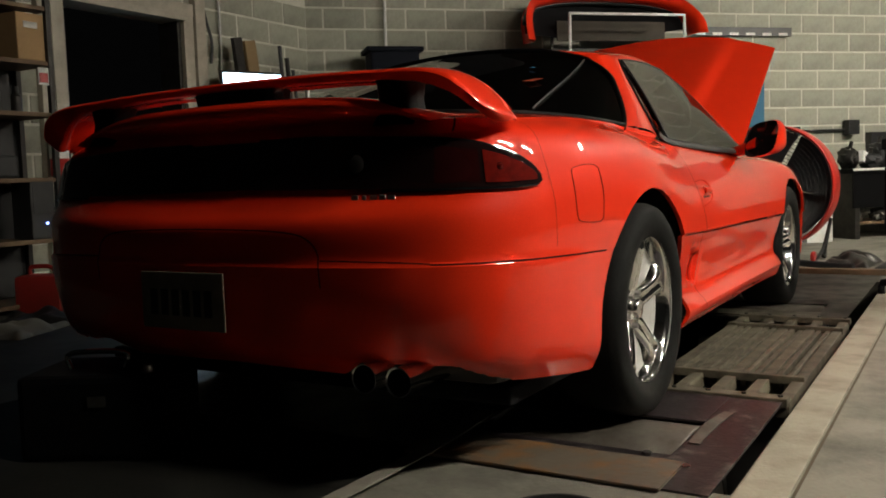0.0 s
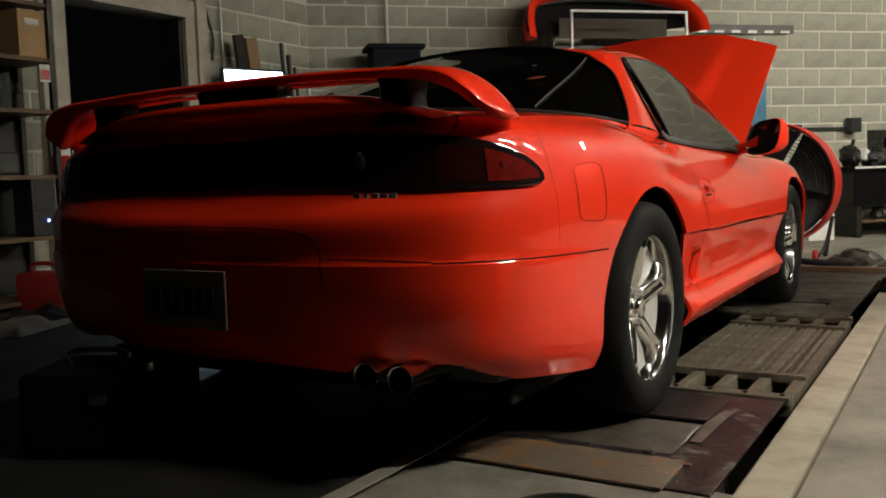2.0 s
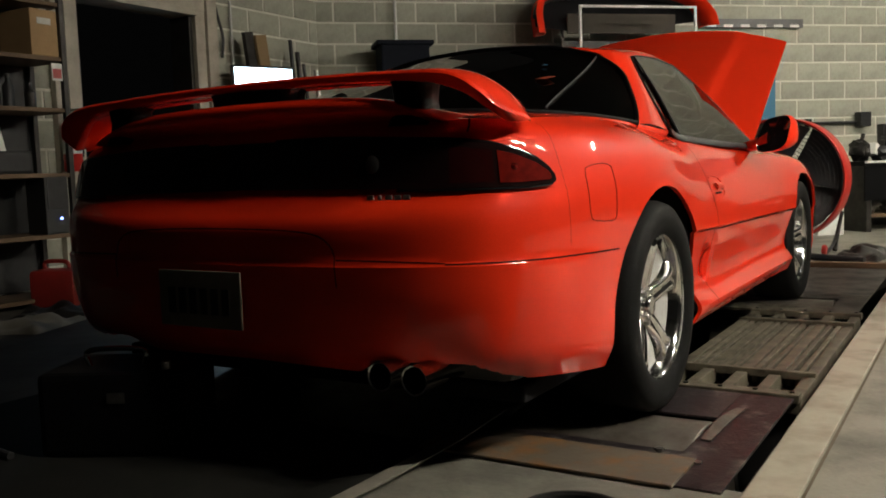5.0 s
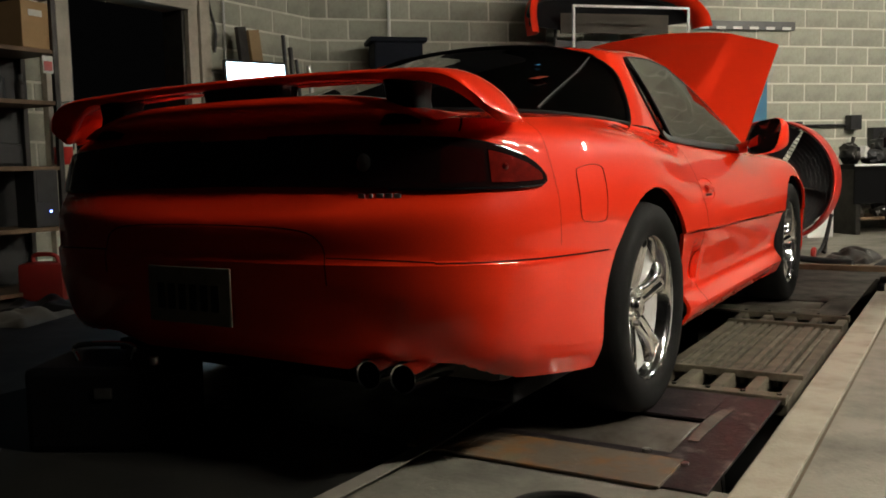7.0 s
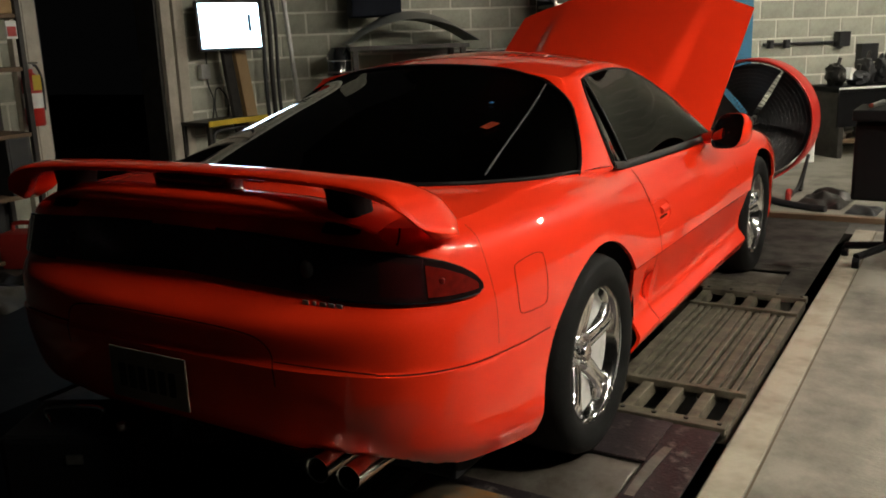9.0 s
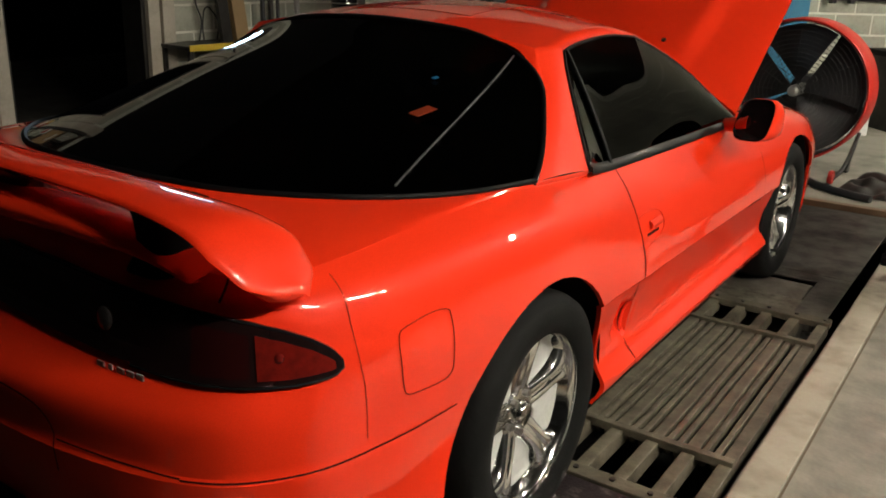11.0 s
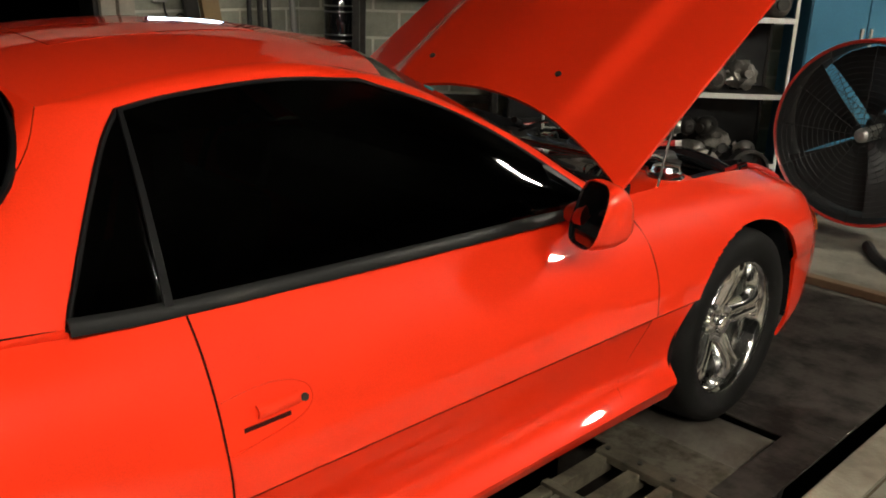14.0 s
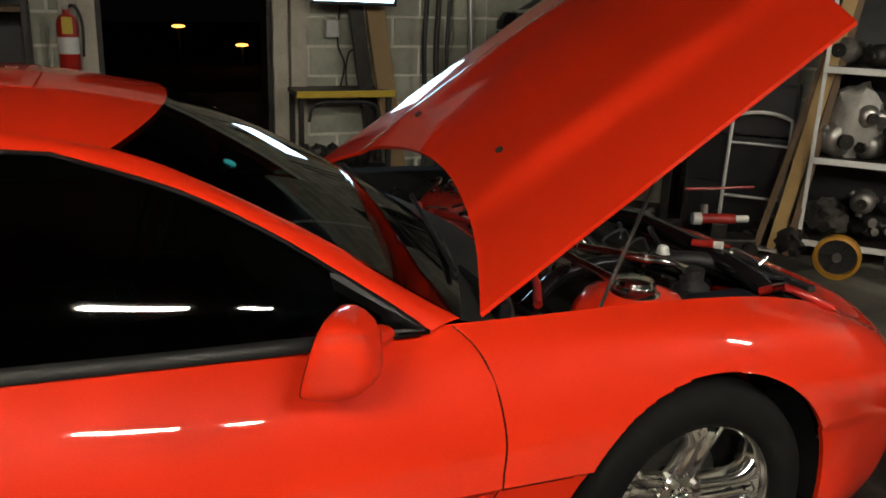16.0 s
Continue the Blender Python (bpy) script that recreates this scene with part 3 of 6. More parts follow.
deck_lo[0, 0] = 0
bm = both_sides(bmesh.new(), ruled(deck_lo, HATCH_BASE, 8, 0.004))
bmesh.ops.remove_doubles(bm, verts=bm.verts, dist=0.0005)
part("rear_deck", bm, RED, car, smooth=40)

D1 = spline([(.768, 1.775, .833), (.744, 1.711, .882), (.689, 1.56, .983), (.652, 1.45, 1.05), (.610, 1.302, 1.122), (.573, 1.10, 1.190)], 24)
D2 = spline([(.573, 1.10, 1.190), (.562, .90, 1.203), (.57, .67, 1.192), (.584, .551, 1.177)], 20)
D3 = spline([(.584, .551, 1.177), (.62, .505, 1.125), (.70, .43, 1.01), (.785, .356, .885)], 20)
U1 = spline([(.728, 1.862, .838), (.683, 1.735, .912), (.641, 1.624, .988), (.590, 1.464, 1.076), (.548, 1.31, 1.150), (.526, 1.206, 1.188)], 24)
U2 = spline([(.526, 1.206, 1.188), (.510, .98, 1.230), (.515, .70, 1.226), (.55, .428, 1.19)], 20)
U3 = spline([(.55, .428, 1.19), (.598, .391, 1.129), (.645, .326, 1.068), (.702, .231, .995), (.746, .139, .938), (.772, .066, .904)], 20)
PILLAR_LO, PILLAR_HI = np.concatenate([D1, D2[1:], D3[1:]]), np.concatenate([U1, U2[1:], U3[1:]])
for side in (1, -1):
    part("side_pillar", sheet(bmesh.new(), ruled(PILLAR_LO, PILLAR_HI, 7, 0.010, (0.7, 0, 0.7)) * np.array([side, 1, 1])), RED, car, smooth=40)

# roof
ACROSS = np.linspace(-1, 1, 33)
roof = []
for k, p in enumerate(U2):
    t = k / (len(U2) - 1)
    c = 1 - ACROSS ** 2
    roof.append(np.stack([p[0] * ACROSS, p[1] + c * (0.155 * (1 - t) ** 2 - 0.03 * t ** 2), p[2] + c * (0.052 - 0.008 * (1 - t) ** 2)], -1))
roof = np.array(roof)
part("roof", sheet(bmesh.new(), roof, 0.02), RED, car, smooth=40)
panel = np.array([[roof[i, j] + np.array([0, 0, 0.0008]) for j in range(9, 24)] for i in range(5, 16)])
part("sunroof_panel", sheet(bmesh.new(), panel, 0.001), RED, car, smooth=40)
bm = pipe(bmesh.new(), [tuple(q + np.array([0, 0, .0005])) for q in list(panel[0]) + list(panel[1:, -1]) + list(panel[-1, ::-1][1:]) + list(panel[::-1, 0][1:-1])], 0.0006, 5, 0, True)
part("sunroof_seal", bm, GAP, car)

# windshield, hatch and side glass
cowl = np.array([(.728 * a, 1.862 + .17 * (1 - a * a), .838 + .03 * (1 - a * a)) for a in ACROSS])
part("windshield", sheet(bmesh.new(), ruled(cowl, roof[0], 14, 0.018, (0, .5, .86)), 0.004), GLASS_CLEAR, car, "windshield with a dark tint band", smooth=60)


def coons(top, bot, left, right):
    """A patch filled in between four edges."""
    n, m = len(left), len(top)
    s, t = np.linspace(0, 1, n)[:, None, None], np.linspace(0, 1, m)[None, :, None]
    g = (1 - s) * top[None] + s * bot[None] + (1 - t) * left[:, None] + t * right[:, None]
    return g - ((1 - s) * (1 - t) * top[0] + (1 - s) * t * top[-1] + s * (1 - t) * bot[0] + s * t * bot[-1])


hb = np.concatenate([mirror_x(HATCH_BASE)[::-1], HATCH_BASE[1:]])
hb = spline(hb, 65)
top_edge = spline(roof[-1], 65)
hatch = coons(top_edge, hb, mirror_x(U3), U3)
s = np.linspace(0, 1, len(U3))[:, None]
t = np.linspace(-1, 1, 65)[None]
hatch = hatch + (4 * s * (1 - s) * (1 - t ** 4) * 0.028)[..., None] * np.array([0, -.25, .97])
part("rear_hatch_glass", sheet(bmesh.new(), hatch + np.array([0, 0, .002]), 0.004), GLASS_HATCH, car, "very dark curved rear hatch glass", smooth=60)
# black band and rubber round the hatch glass
rim = np.concatenate([top_edge, U3[1:], hb[::-1][1:], mirror_x(U3)[::-1][1:-1]])
# rounded upper corners: the roof's paint fills them, the rubber follows the curve
n_top, cut = len(top_edge), (13, 6)
c = n_top - 1
arc = np.array([(1 - t) ** 2 * rim[c - cut[0]] + 2 * t * (1 - t) * (rim[c] * .9 + rim[c + cut[1]] * .1) + t * t * rim[c + cut[1]] for t in np.linspace(0, 1, cut[0] + cut[1] + 1)])
edge = rim[c - cut[0]:c + cut[1] + 1].copy()
for side in (1, -1):
    f = np.array([side, 1, 1])
    part("roof_corner", sheet(bmesh.new(), np.stack([edge + np.array([0, 0, .004]), (edge + arc) / 2 + np.array([0, 0, .007]), arc + np.array([0, 0, .004])]) * f), RED, car, smooth=60)
rim[c - cut[0]:c + cut[1] + 1] = arc
mirrored = [len(rim) - cut[1] + k for k in range(cut[1])] + list(range(cut[0] + 1))
rim[mirrored] = mirror_x(arc)[::-1]
part("hatch_seal", pipe(bmesh.new(), rim + np.array([0, 0, .003]), 0.008, 6, 0, True), SEAL, car, smooth=60)

def on_hatch(x, y, lift=.007):
    """A point just over the hatch glass."""
    g = hatch.reshape(-1, 3)
    d = (g[:, 0] - x) ** 2 + (g[:, 1] - y) ** 2
    k = np.argsort(d)[:4]
    w = 1 / (d[k] + 1e-6)
    return np.array([x, y, (g[k, 2] * w).sum() / w.sum() + lift])


# thin bead added on the outer glass for a grey line inside the hatch
glass_line = np.array([on_hatch(.635 - .122 * q, -.335 + .715 * q) for q in np.linspace(0, 1, 30)])
glass_line[:, 2] = np.polyval(np.polyfit(glass_line[:, 1], glass_line[:, 2], 3), glass_line[:, 1]) + .001
part("hatch_line", pipe(bmesh.new(), glass_line, .0030, 6), material("grey_line_bead", (.020, .020, .021), .5), car, "thin grey line laid on the hatch glass")
c, u = on_hatch(.506, -.052), on_hatch(.513, -.02) - on_hatch(.499, -.085)
u /= np.linalg.norm(u)
v = np.array([-u[1], u[0], .1])
part("hatch_sticker", sheet(bmesh.new(), np.array([[c + u * a + v * b for a in (-.034, 0, .034)] for b in (-.019, .019)]), .001), material("orange_red_sticker", (.24, .030, .008), .5), car, "small orange-red sticker on the hatch glass")
c = on_hatch(.431, .108)
part("hatch_sticker", sheet(bmesh.new(), np.array([[c + u * a + v * b for a in (-.009, 0, .009)] for b in (-.008, .008)]), .001), material("blue_sticker", (.02, .18, .40), .5), car, "tiny blue sticker on the hatch glass")

BELT = spline([(.785, .356, .885), (.767, .561, .862), (.764, 1.15, .844), (.768, 1.775, .833)], 60)
for side in (1, -1):
    f = np.array([side, 1, 1])
    # quarter glass behind the divider
    q_lo, q_up = BELT[:8], D3[::-1][np.linspace(0, 19, 8).astype(int)]
    part("quarter_window", sheet(bmesh.new(), ruled(q_lo, q_up, 8, .006, (.8, 0, .4)) * f, 0.004 * side), GLASS, car, smooth=60)
    d_lo = BELT[7:]
    d_up = np.concatenate([D2[::-1], D1[::-1][1:]])
    d_up = spline(d_up, len(d_lo))
    part("door_window", sheet(bmesh.new(), ruled(d_lo, d_up, 10, .010, (.85, 0, .5)) * f, 0.004 * side), GLASS, car, smooth=60)
    bar = ruled(np.array([BELT[7], BELT[7] * .3 + BELT[8] * .7]), np.array([D2[-1], D2[-2] * .3 + D2[-1] * .7]), 6, .008, (.85, 0, .5)) + np.array([.006, 0, .003])
    part("window_divider", sheet(bmesh.new(), bar * f, 0.006 * side), SEAL, car)
    part("window_frame", pipe(bmesh.new(), (np.concatenate([PILLAR_LO, BELT[1:-1]]) + np.array([.001, 0, 0])) * f, 0.006, 6, 0, True), SEAL, car, smooth=60)
    edge = BELT[:-2]
    thin = np.clip((1.74 - edge[:, 1]) / .12, .15, 1)[:, None]
    strip = np.stack([edge + thin * np.array([.011, 0, -.010]), edge + thin * np.array([.008, 0, .008]), edge + thin * np.array([-.002, 0, .015])])
    part("belt_moulding", sheet(bmesh.new(), strip * f, 0.003 * side), BELT_RUBBER, car, "weathered grey-black rubber belt moulding", smooth=60)
    # the body's edge under the rear pillar, with a fine joint
    ys = np.linspace(.066, .36, 14)
    foot_hi = np.array([U3[-1] * (1 - q) + D3[-1] * q for q in np.linspace(0, 1, 14)]) + np.array([.001, 0, .001])
    foot_lo = np.array([column(station(y))[-1] for y in ys]) + np.array([.004, 0, -.006])
    part("pillar_foot", sheet(bmesh.new(), ruled(foot_lo, foot_hi, 4, .004, (.7, 0, .7)) * f), RED, car, smooth=60)
    tri = np.array([[(.772, 1.765, .843), (.764, 1.60, .845)], [(.708, 1.605, .955), (.704, 1.585, .961)]])
    part("mirror_sail", sheet(bmesh.new(), (tri + np.array([.006, 0, 0])) * f, 0.004 * side), BLACK, car)
bm = bmesh.new()
bmesh.ops.create_cone(bm, cap_ends=True, segments=20, radius1=.014, radius2=.014, depth=.002, matrix=Matrix.Translation((.439, 1.443, 1.131)) @ Vector((.231, .365, .902)).to_track_quat("Z", "Y").to_matrix().to_4x4())
part("badge_sticker", bm, material("teal_sticker", (.02, .35, .38), .5), car, "small round teal sticker")


# doors, flap and panel gaps
def front_edge(z):
    return float(np.interp(z, [.20, .33, .512, .62, .74, .80, .842], [1.80, 1.80, 1.891, 1.905, 1.895, 1.865, 1.82]))


for side in (1, -1):
    f = np.array([side, 1, 1])
    g = []
    for a in np.linspace(0, 1, 40):
        s_a = station(.565 + 1.3 * a)
        crease = [float(smooth_keys(np.array(s_a), MARKS, LEVEL[k])) for k in (3, 4)]
        zs = np.concatenate([[.225, .24], np.linspace(.252, .30, 10), np.linspace(.315, crease[0] - .001, 9), np.linspace(crease[1] + .001, .826, 20)])
        g.append([skin_y(.565 + (front_edge(z) - .565) * a, z, .002) for z in zs])
    g = np.array(g).transpose(1, 0, 2)
    door = part("door", sheet(bmesh.new(), g * f, 0.0), RED, car, smooth=32)
    for pts in ([(station(.562), z) for z in (.215, .4, .5, .545, .6, .7, .8, .85)], [(station(front_edge(z) + .003), z) for z in (.215, .33, .42, .51, .56, .62, .70, .76, .80, .828)]):
        part("door_gap", ribbon(bmesh.new(), pts, .0045, .0008), GAP, car).scale.x = side
    # the joint of the lower cladding, under the crease
    part("cladding_gap", ribbon(bmesh.new(), [(station(y), float(smooth_keys(np.array(station(y)), MARKS, LEVEL[3])) + .003) for y in np.linspace(.57, 1.88, 16)], .0055, .0036), GAP, door).scale.x = side
    # handle in its recess, open towards the door's rear edge
    recess = [(station(y), z) for y, z in ((.569, .712), (.64, .717), (.705, .712), (.745, .694), (.752, .668), (.728, .646), (.66, .632), (.569, .622))]
    bm = bmesh.new()
    pipe(bm, spline(np.array([skin(a, b, .0035) for a, b in recess]), 40), .0014, 5)
    o = part("handle_surround", bm, RED, door)
    o.scale.x = side
    bm = bmesh.new()
    g2 = np.array([[skin_y(y, z, .0035) for y in np.linspace(.600, .70, 8)] for z in (.651, .659)])
    sheet(bm, g2)
    o = part("handle_slot", bm, GAP, door)
    o.scale.x = side
    g2 = np.array([[skin_y(y, z, .006 + .006 * math.sin(math.pi * a)) for y in np.linspace(.63, .72, 10)] for a, z in zip(np.linspace(0, 1, 5), np.linspace(.668, .688, 5))])
    o = part("door_handle", sheet(bmesh.new(), g2, .004), RED, door, smooth=50)
    o.scale.x = side
    bm = bmesh.new()
    rod(bm, skin_y(.735, .672, -.002), skin_y(.735, .672, .006), .008, 14)
    o = part("lock", bm, GREASY, door)
    o.scale.x = side
# fuel flap, on one side only
flap = [(y, z) for y, z in ((-.625, .77), (-.55, .778), (-.50, .773), (-.486, .755), (-.484, .66), (-.492, .635), (-.52, .628), (-.61, .634), (-.632, .648), (-.640, .70), (-.640, .755))]
ring = np.array([skin(station(y), z, .002) for y, z in spline(flap, 60, True)])
part("fuel_flap", pipe(bmesh.new(), ring, .0008, 5, 0, True), GAP, car, "round-cornered fuel flap outlined by its gap")
for pts, w in (([(s, float(smooth_keys(np.array(s), MARKS, LEVEL[3])) + .005) for s in np.linspace(1.9, station(-.46), 14)], .004),
               ([(0, .642), (.3, .641), (.6, .637), (.8, .627), (.9, .605), (.94, .575), (.95, .50)], .0035),
               ([(3.70, .885), (3.69, .812), (3.72, .742), (3.76, .661), (3.78, .582)], .0013),
               ([(.95, .566), (1.2, .565), (1.6, .562), (1.9, .559)], .0035),
               ([(2.2, .862), (2.25, .88), (2.28, .896)], .005)):
    part("bumper_gap", ribbon(bmesh.new(), pts, w), GAP, car)
    if pts[0][0] < 1:
        part("bumper_gap", ribbon(bmesh.new(), pts, w), GAP, car).scale.x = -1
for a, b in ((.32, .56), (1.9, 2.07)):
    part("sill_gap", ribbon(bmesh.new(), [(s, float(smooth_keys(np.array(s), MARKS, LEVEL[3])) + .004) for s in np.linspace(station(a), station(b), 6)], .005), GAP, car)


# tail lamps: a dark band across the tail with a red lens at each end
def lamp_band(s0, s1, n, lift, lo, hi):
    ss = np.linspace(s0, s1, n)
    return np.array([[skin(s, lo(s) + (hi(s) - lo(s)) * a, lift) for s in ss] for a in np.linspace(0, 1, 9)])


S_TIP = 3.51


def band_lo(s):
    return float(np.interp(s, [0, 1.7, 2.17, 2.96, 3.40, 3.51], [.735, .728, .729, .729, .733, .744]))


def band_hi(s):
    return float(np.interp(s, [0, .73, 1.64, 2.13, 2.59, 2.9, 3.19, 3.38, 3.48, 3.51], [.862, .86, .846, .840, .830, .816, .797, .777, .760, .750]))


for side in (1, -1):
    f = np.array([side, 1, 1])
    part("tail_panel", sheet(bmesh.new(), lamp_band(0, S_TIP, 70, .006, band_lo, band_hi) * f, .004 * side), LENS_DARK, car, "smoked dark tail lamp panel", smooth=50)
    lens = part("tail_lamp", sheet(bmesh.new(), lamp_band(2.62, 3.42, 30, .0085, lambda s: band_lo(s) + .009, lambda s: band_hi(s) - .014) * f, .004 * side), LENS_RED, car, "dark red tail lamp lens", smooth=50)
    part("inner_lens", sheet(bmesh.new(), lamp_band(1.95, 2.55, 20, .0075, lambda s: band_lo(s) + .012, lambda s: band_hi(s) - .016) * f, .003 * side), LENS_DIM, car, "nearly black inner lens", smooth=50)
    bm = bmesh.new()
    c = skin(2.85, .775, .008)
    bmesh.ops.create_uvsphere(bm, u_segments=12, v_segments=8, radius=.010, matrix=Matrix.Translation(c * f))
    part("bulb", bm, LENS_RED, lens)
    edge = np.array([skin(s, band_hi(s) + .003, .006) for s in np.linspace(.3, S_TIP, 44)] + [skin(s, band_lo(s) - .003, .006) for s in np.linspace(S_TIP, 1.4, 24)])
    part("tail_lamp_trim", pipe(bmesh.new(), edge * f, .004, 6), BLACK_GLOSS, car)
    bm = bmesh.new()
    c = skin(1.15, .79, .009)
    bmesh.ops.create_uvsphere(bm, u_segments=14, v_segments=8, radius=.022, matrix=Matrix.Translation(c * f) @ Matrix.Diagonal((1, .3, 1.2, 1)))
    part("reversing_lamp", bm, material("clear_lens", (.06, .06, .06), .1) if side == 1 else LENS_DARK, car)
bm = bmesh.new()
for k in range(5):
    p = skin(1.16 + .085 * k, .712, .003)
    box(bm, p, (.019 if k != 1 else .010, .004, .011), .001)
part("badge", bm, GREY_METAL, car, "small bright tail badge")

# number plate in the bumper
plate = part("number_plate", boxed((-.045, -1.077, .455), (.305, .006, .153), .003), material("grimy_plate", (.26, .21, .16), .6, 0.0, (.15, .12, .09), 14, .7, 90), car, "pale number plate, hard to see in the dark")
INK = material("plate_ink", (.02, .015, .015), .6)
for k in range(6):
    part("character_bar", boxed((-.147 + .04 * k, -1.082, .45), (.026, .002, .07), 0), INK, plate)

# rear wing: a hoop whose ends sweep down and spread onto the tail's shoulders
def wing():
    path = spline([(.820, -.826, .890), (.810, -.836, .896), (.788, -.848, .915), (.755, -.858, .950), (.708, -.868, .983), (.64, -.873, 1.001), (.50, -.876, 1.011), (.30, -.878, 1.018), (0, -.88, 1.021)], 60)
    full = np.concatenate([path, mirror_x(path)[::-1][1:]])
    w = np.abs(full[:, 0])
    back = np.interp(w, [0, .5, .66, .74, .785, .81, .82], [.064, .070, .088, .098, .085, .045, .012])
    ahead = np.interp(w, [0, .5, .66, .74, .785, .81, .82], [.080, .085, .095, .105, .085, .035, .010])
    thick = np.interp(w, [0, .5, .66, .74, .785, .81, .82], [.012, .013, .016, .018, .016, .010, .003])
    rows = []
    for p, c, d, h in zip(full, back, ahead, thick):
        a = np.linspace(0, 2 * math.pi, 24, endpoint=False)
        ca, sa = np.cos(a), np.sin(a)
        y = p[1] + np.where(ca < 0, c, d) * ca
        # blunt tail, thin nose that droops towards the deck
        z = p[2] + h * np.sign(sa) * np.abs(sa) ** .8 * (1 - .35 * np.maximum(ca, 0)) - .012 * np.maximum(ca, 0) ** 2
        # the tail hangs down as a lip
        lip = np.interp(abs(p[0]), [0, .6, .74, .79, .82], [.004, .010, .038, .026, .002])
        under = np.maximum(-ca, 0) ** .7 * (sa < -.05)
        z = z - lip * under
        y = y + 1.5 * lip * under
        rows.append(np.stack([np.full(24, p[0]), y, z], -1))
    g = np.array(rows)
    g = np.concatenate([g, g[:, :1]], 1)
    bm = sheet(bmesh.new(), g)
    bmesh.ops.remove_doubles(bm, verts=bm.verts, dist=.0004)
    bmesh.ops.holes_fill(bm, edges=bm.edges, sides=40)
    wg = part("rear_wing", bm, RED, car, "red rear wing", smooth=50)
    for s in (1, -1):
        # a foot that flares at its top and base
        g = []
        for z, a, b in ((.885, .060, .075), (.91, .050, .062), (.95, .045, .055), (.985, .048, .060), (1.008, .060, .066)):
            q = np.linspace(0, 2 * math.pi, 25)
            e = np.stack([np.sign(np.cos(q)) * np.abs(np.cos(q)) ** .6, np.sign(np.sin(q)) * np.abs(np.sin(q)) ** .6], -1)
            g.append(np.stack([s * .53 + a * e[:, 0], -.865 + b * e[:, 1], np.full(25, z)], -1))
        part("wing_foot", sheet(bmesh.new(), np.array(g)), SEAL, wg, "black wing foot", smooth=50)

    g = []
    for z, a, b in ((.905, .155, .060), (.93, .148, .052), (.97, .142, .050), (1.012, .15, .058)):
        q = np.linspace(0, 2 * math.pi, 33)
        e = np.stack([np.sign(np.cos(q)) * np.abs(np.cos(q)) ** .35, np.sign(np.sin(q)) * np.abs(np.sin(q)) ** .5], -1)
        g.append(np.stack([a * e[:, 0], -.862 + b * e[:, 1], np.full(33, z)], -1))
    part("brake_lamp", sheet(bmesh.new(), np.array(g)), LENS_DARK, wg, "smoked brake lamp pod under the middle of the wing", smooth=50)


wing()


def lid_lip():
    """The raised rear lip of the hatch lid, under the wing, fading out towards the shoulders."""
    rows = []
    for x in np.linspace(-.64, .64, 65):
        k = max(0.0, 1 - abs(x / .64) ** 5)
        back = .055 * (x / .64) ** 2
        rows.append([(x, y + back, z - .012 * (x / .64) ** 2 + up * k) for y, z, up in ((-.74, .930, 0), (-.80, .923, .020), (-.86, .916, .048), (-.920, .909, .066), (-.958, .905, .064), (-.976, .903, .054), (-.977, .902, .040), (-.950, .899, .020), (-.905, .896, .0))])
    part("lid_lip", sheet(bmesh.new(), np.array(rows)), RED, car, "raised red lip of the hatch lid", smooth=60)


lid_lip()


# open hood, hinged at its rear corners
def hood():
    e, n = np.array([0, .832, .555]), np.array([0, -.555, .832])
    a = np.linspace(-1, 1, 57)
    rear = .235 * (1 - a ** 2)
    front = 1.107 + .16 * (1 - np.abs(a) ** 2.2)

    def rise(x, d):
        q = abs(x) / .73
        step = 1 / (1 + math.exp((abs(x) - .42 - .05 * d) / .013))
        mid = math.exp(-((abs(x) - .24) / .10) ** 2)
        return .052 * (1 - q ** 2.6) + .032 * step * min(1, max(0, (d - .05) / .3)) * (1 - .7 * min(1, max(0, (d - .70) / .42)) ** 1.5) - .014 * mid * min(1, d) * max(.2, 1.2 - d)

    def grid(drop):
        rows = []
        for t in np.linspace(0, 1, 34):
            row = []
            for i, q in enumerate(a):
                x = .731 * q
                d = rear[i] + (front[i] - rear[i]) * t
                row.append(np.array([x, 1.906, .844]) + e * d + n * (rise(x, d) - drop))
            rows.append(row)
        return np.array(rows)

    h = part("hood", sheet(bmesh.new(), grid(0), -.012), RED, car, "raised red hood panel", smooth=40)
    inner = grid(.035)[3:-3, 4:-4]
    part("hood_inner_frame", sheet(bmesh.new(), inner, -.01), RED_TONED, h, "darker red inner frame", smooth=40)
    for x in (.293, -.293):
        bm = bmesh.new()
        p = np.array([x, 1.906, .844]) + e * .345 + n * (rise(x, .345) + .001)
        rod(bm, p, p + n * .006, .011, 12)
        part("washer_nozzle", bm, BLACK, h)
    base = Vector((.62, 2.28, .775))
    tip = Vector(np.array([.56, 1.906, .844]) + e * .74 + n * .0)
    part("prop_rod", rod(bmesh.new(), base, tip, .005, 8), GREASY, car)


hood()


# nose, engine bay and underside
lo = np.array([column(s)[-1] for s in np.linspace(station(2.98), 16, 30)])
back = np.gradient(lo, axis=0)
back = np.stack([-back[:, 1], back[:, 0], 0 * back[:, 0]], 1)
back /= np.linalg.norm(back, axis=1, keepdims=True)
hi = lo + back * np.linspace(.012, .075, 30)[:, None] * np.where((back @ np.array([0, 1, 0]))[:, None] > 0, -1, 1) + np.array([0, 0, .006])
hi[-1, 0] = 0
bm = both_sides(bmesh.new(), ruled(lo, hi, 6, .01))
bmesh.ops.remove_doubles(bm, verts=bm.verts, dist=.0006)
part("nose_panel", bm, RED, car, smooth=40)
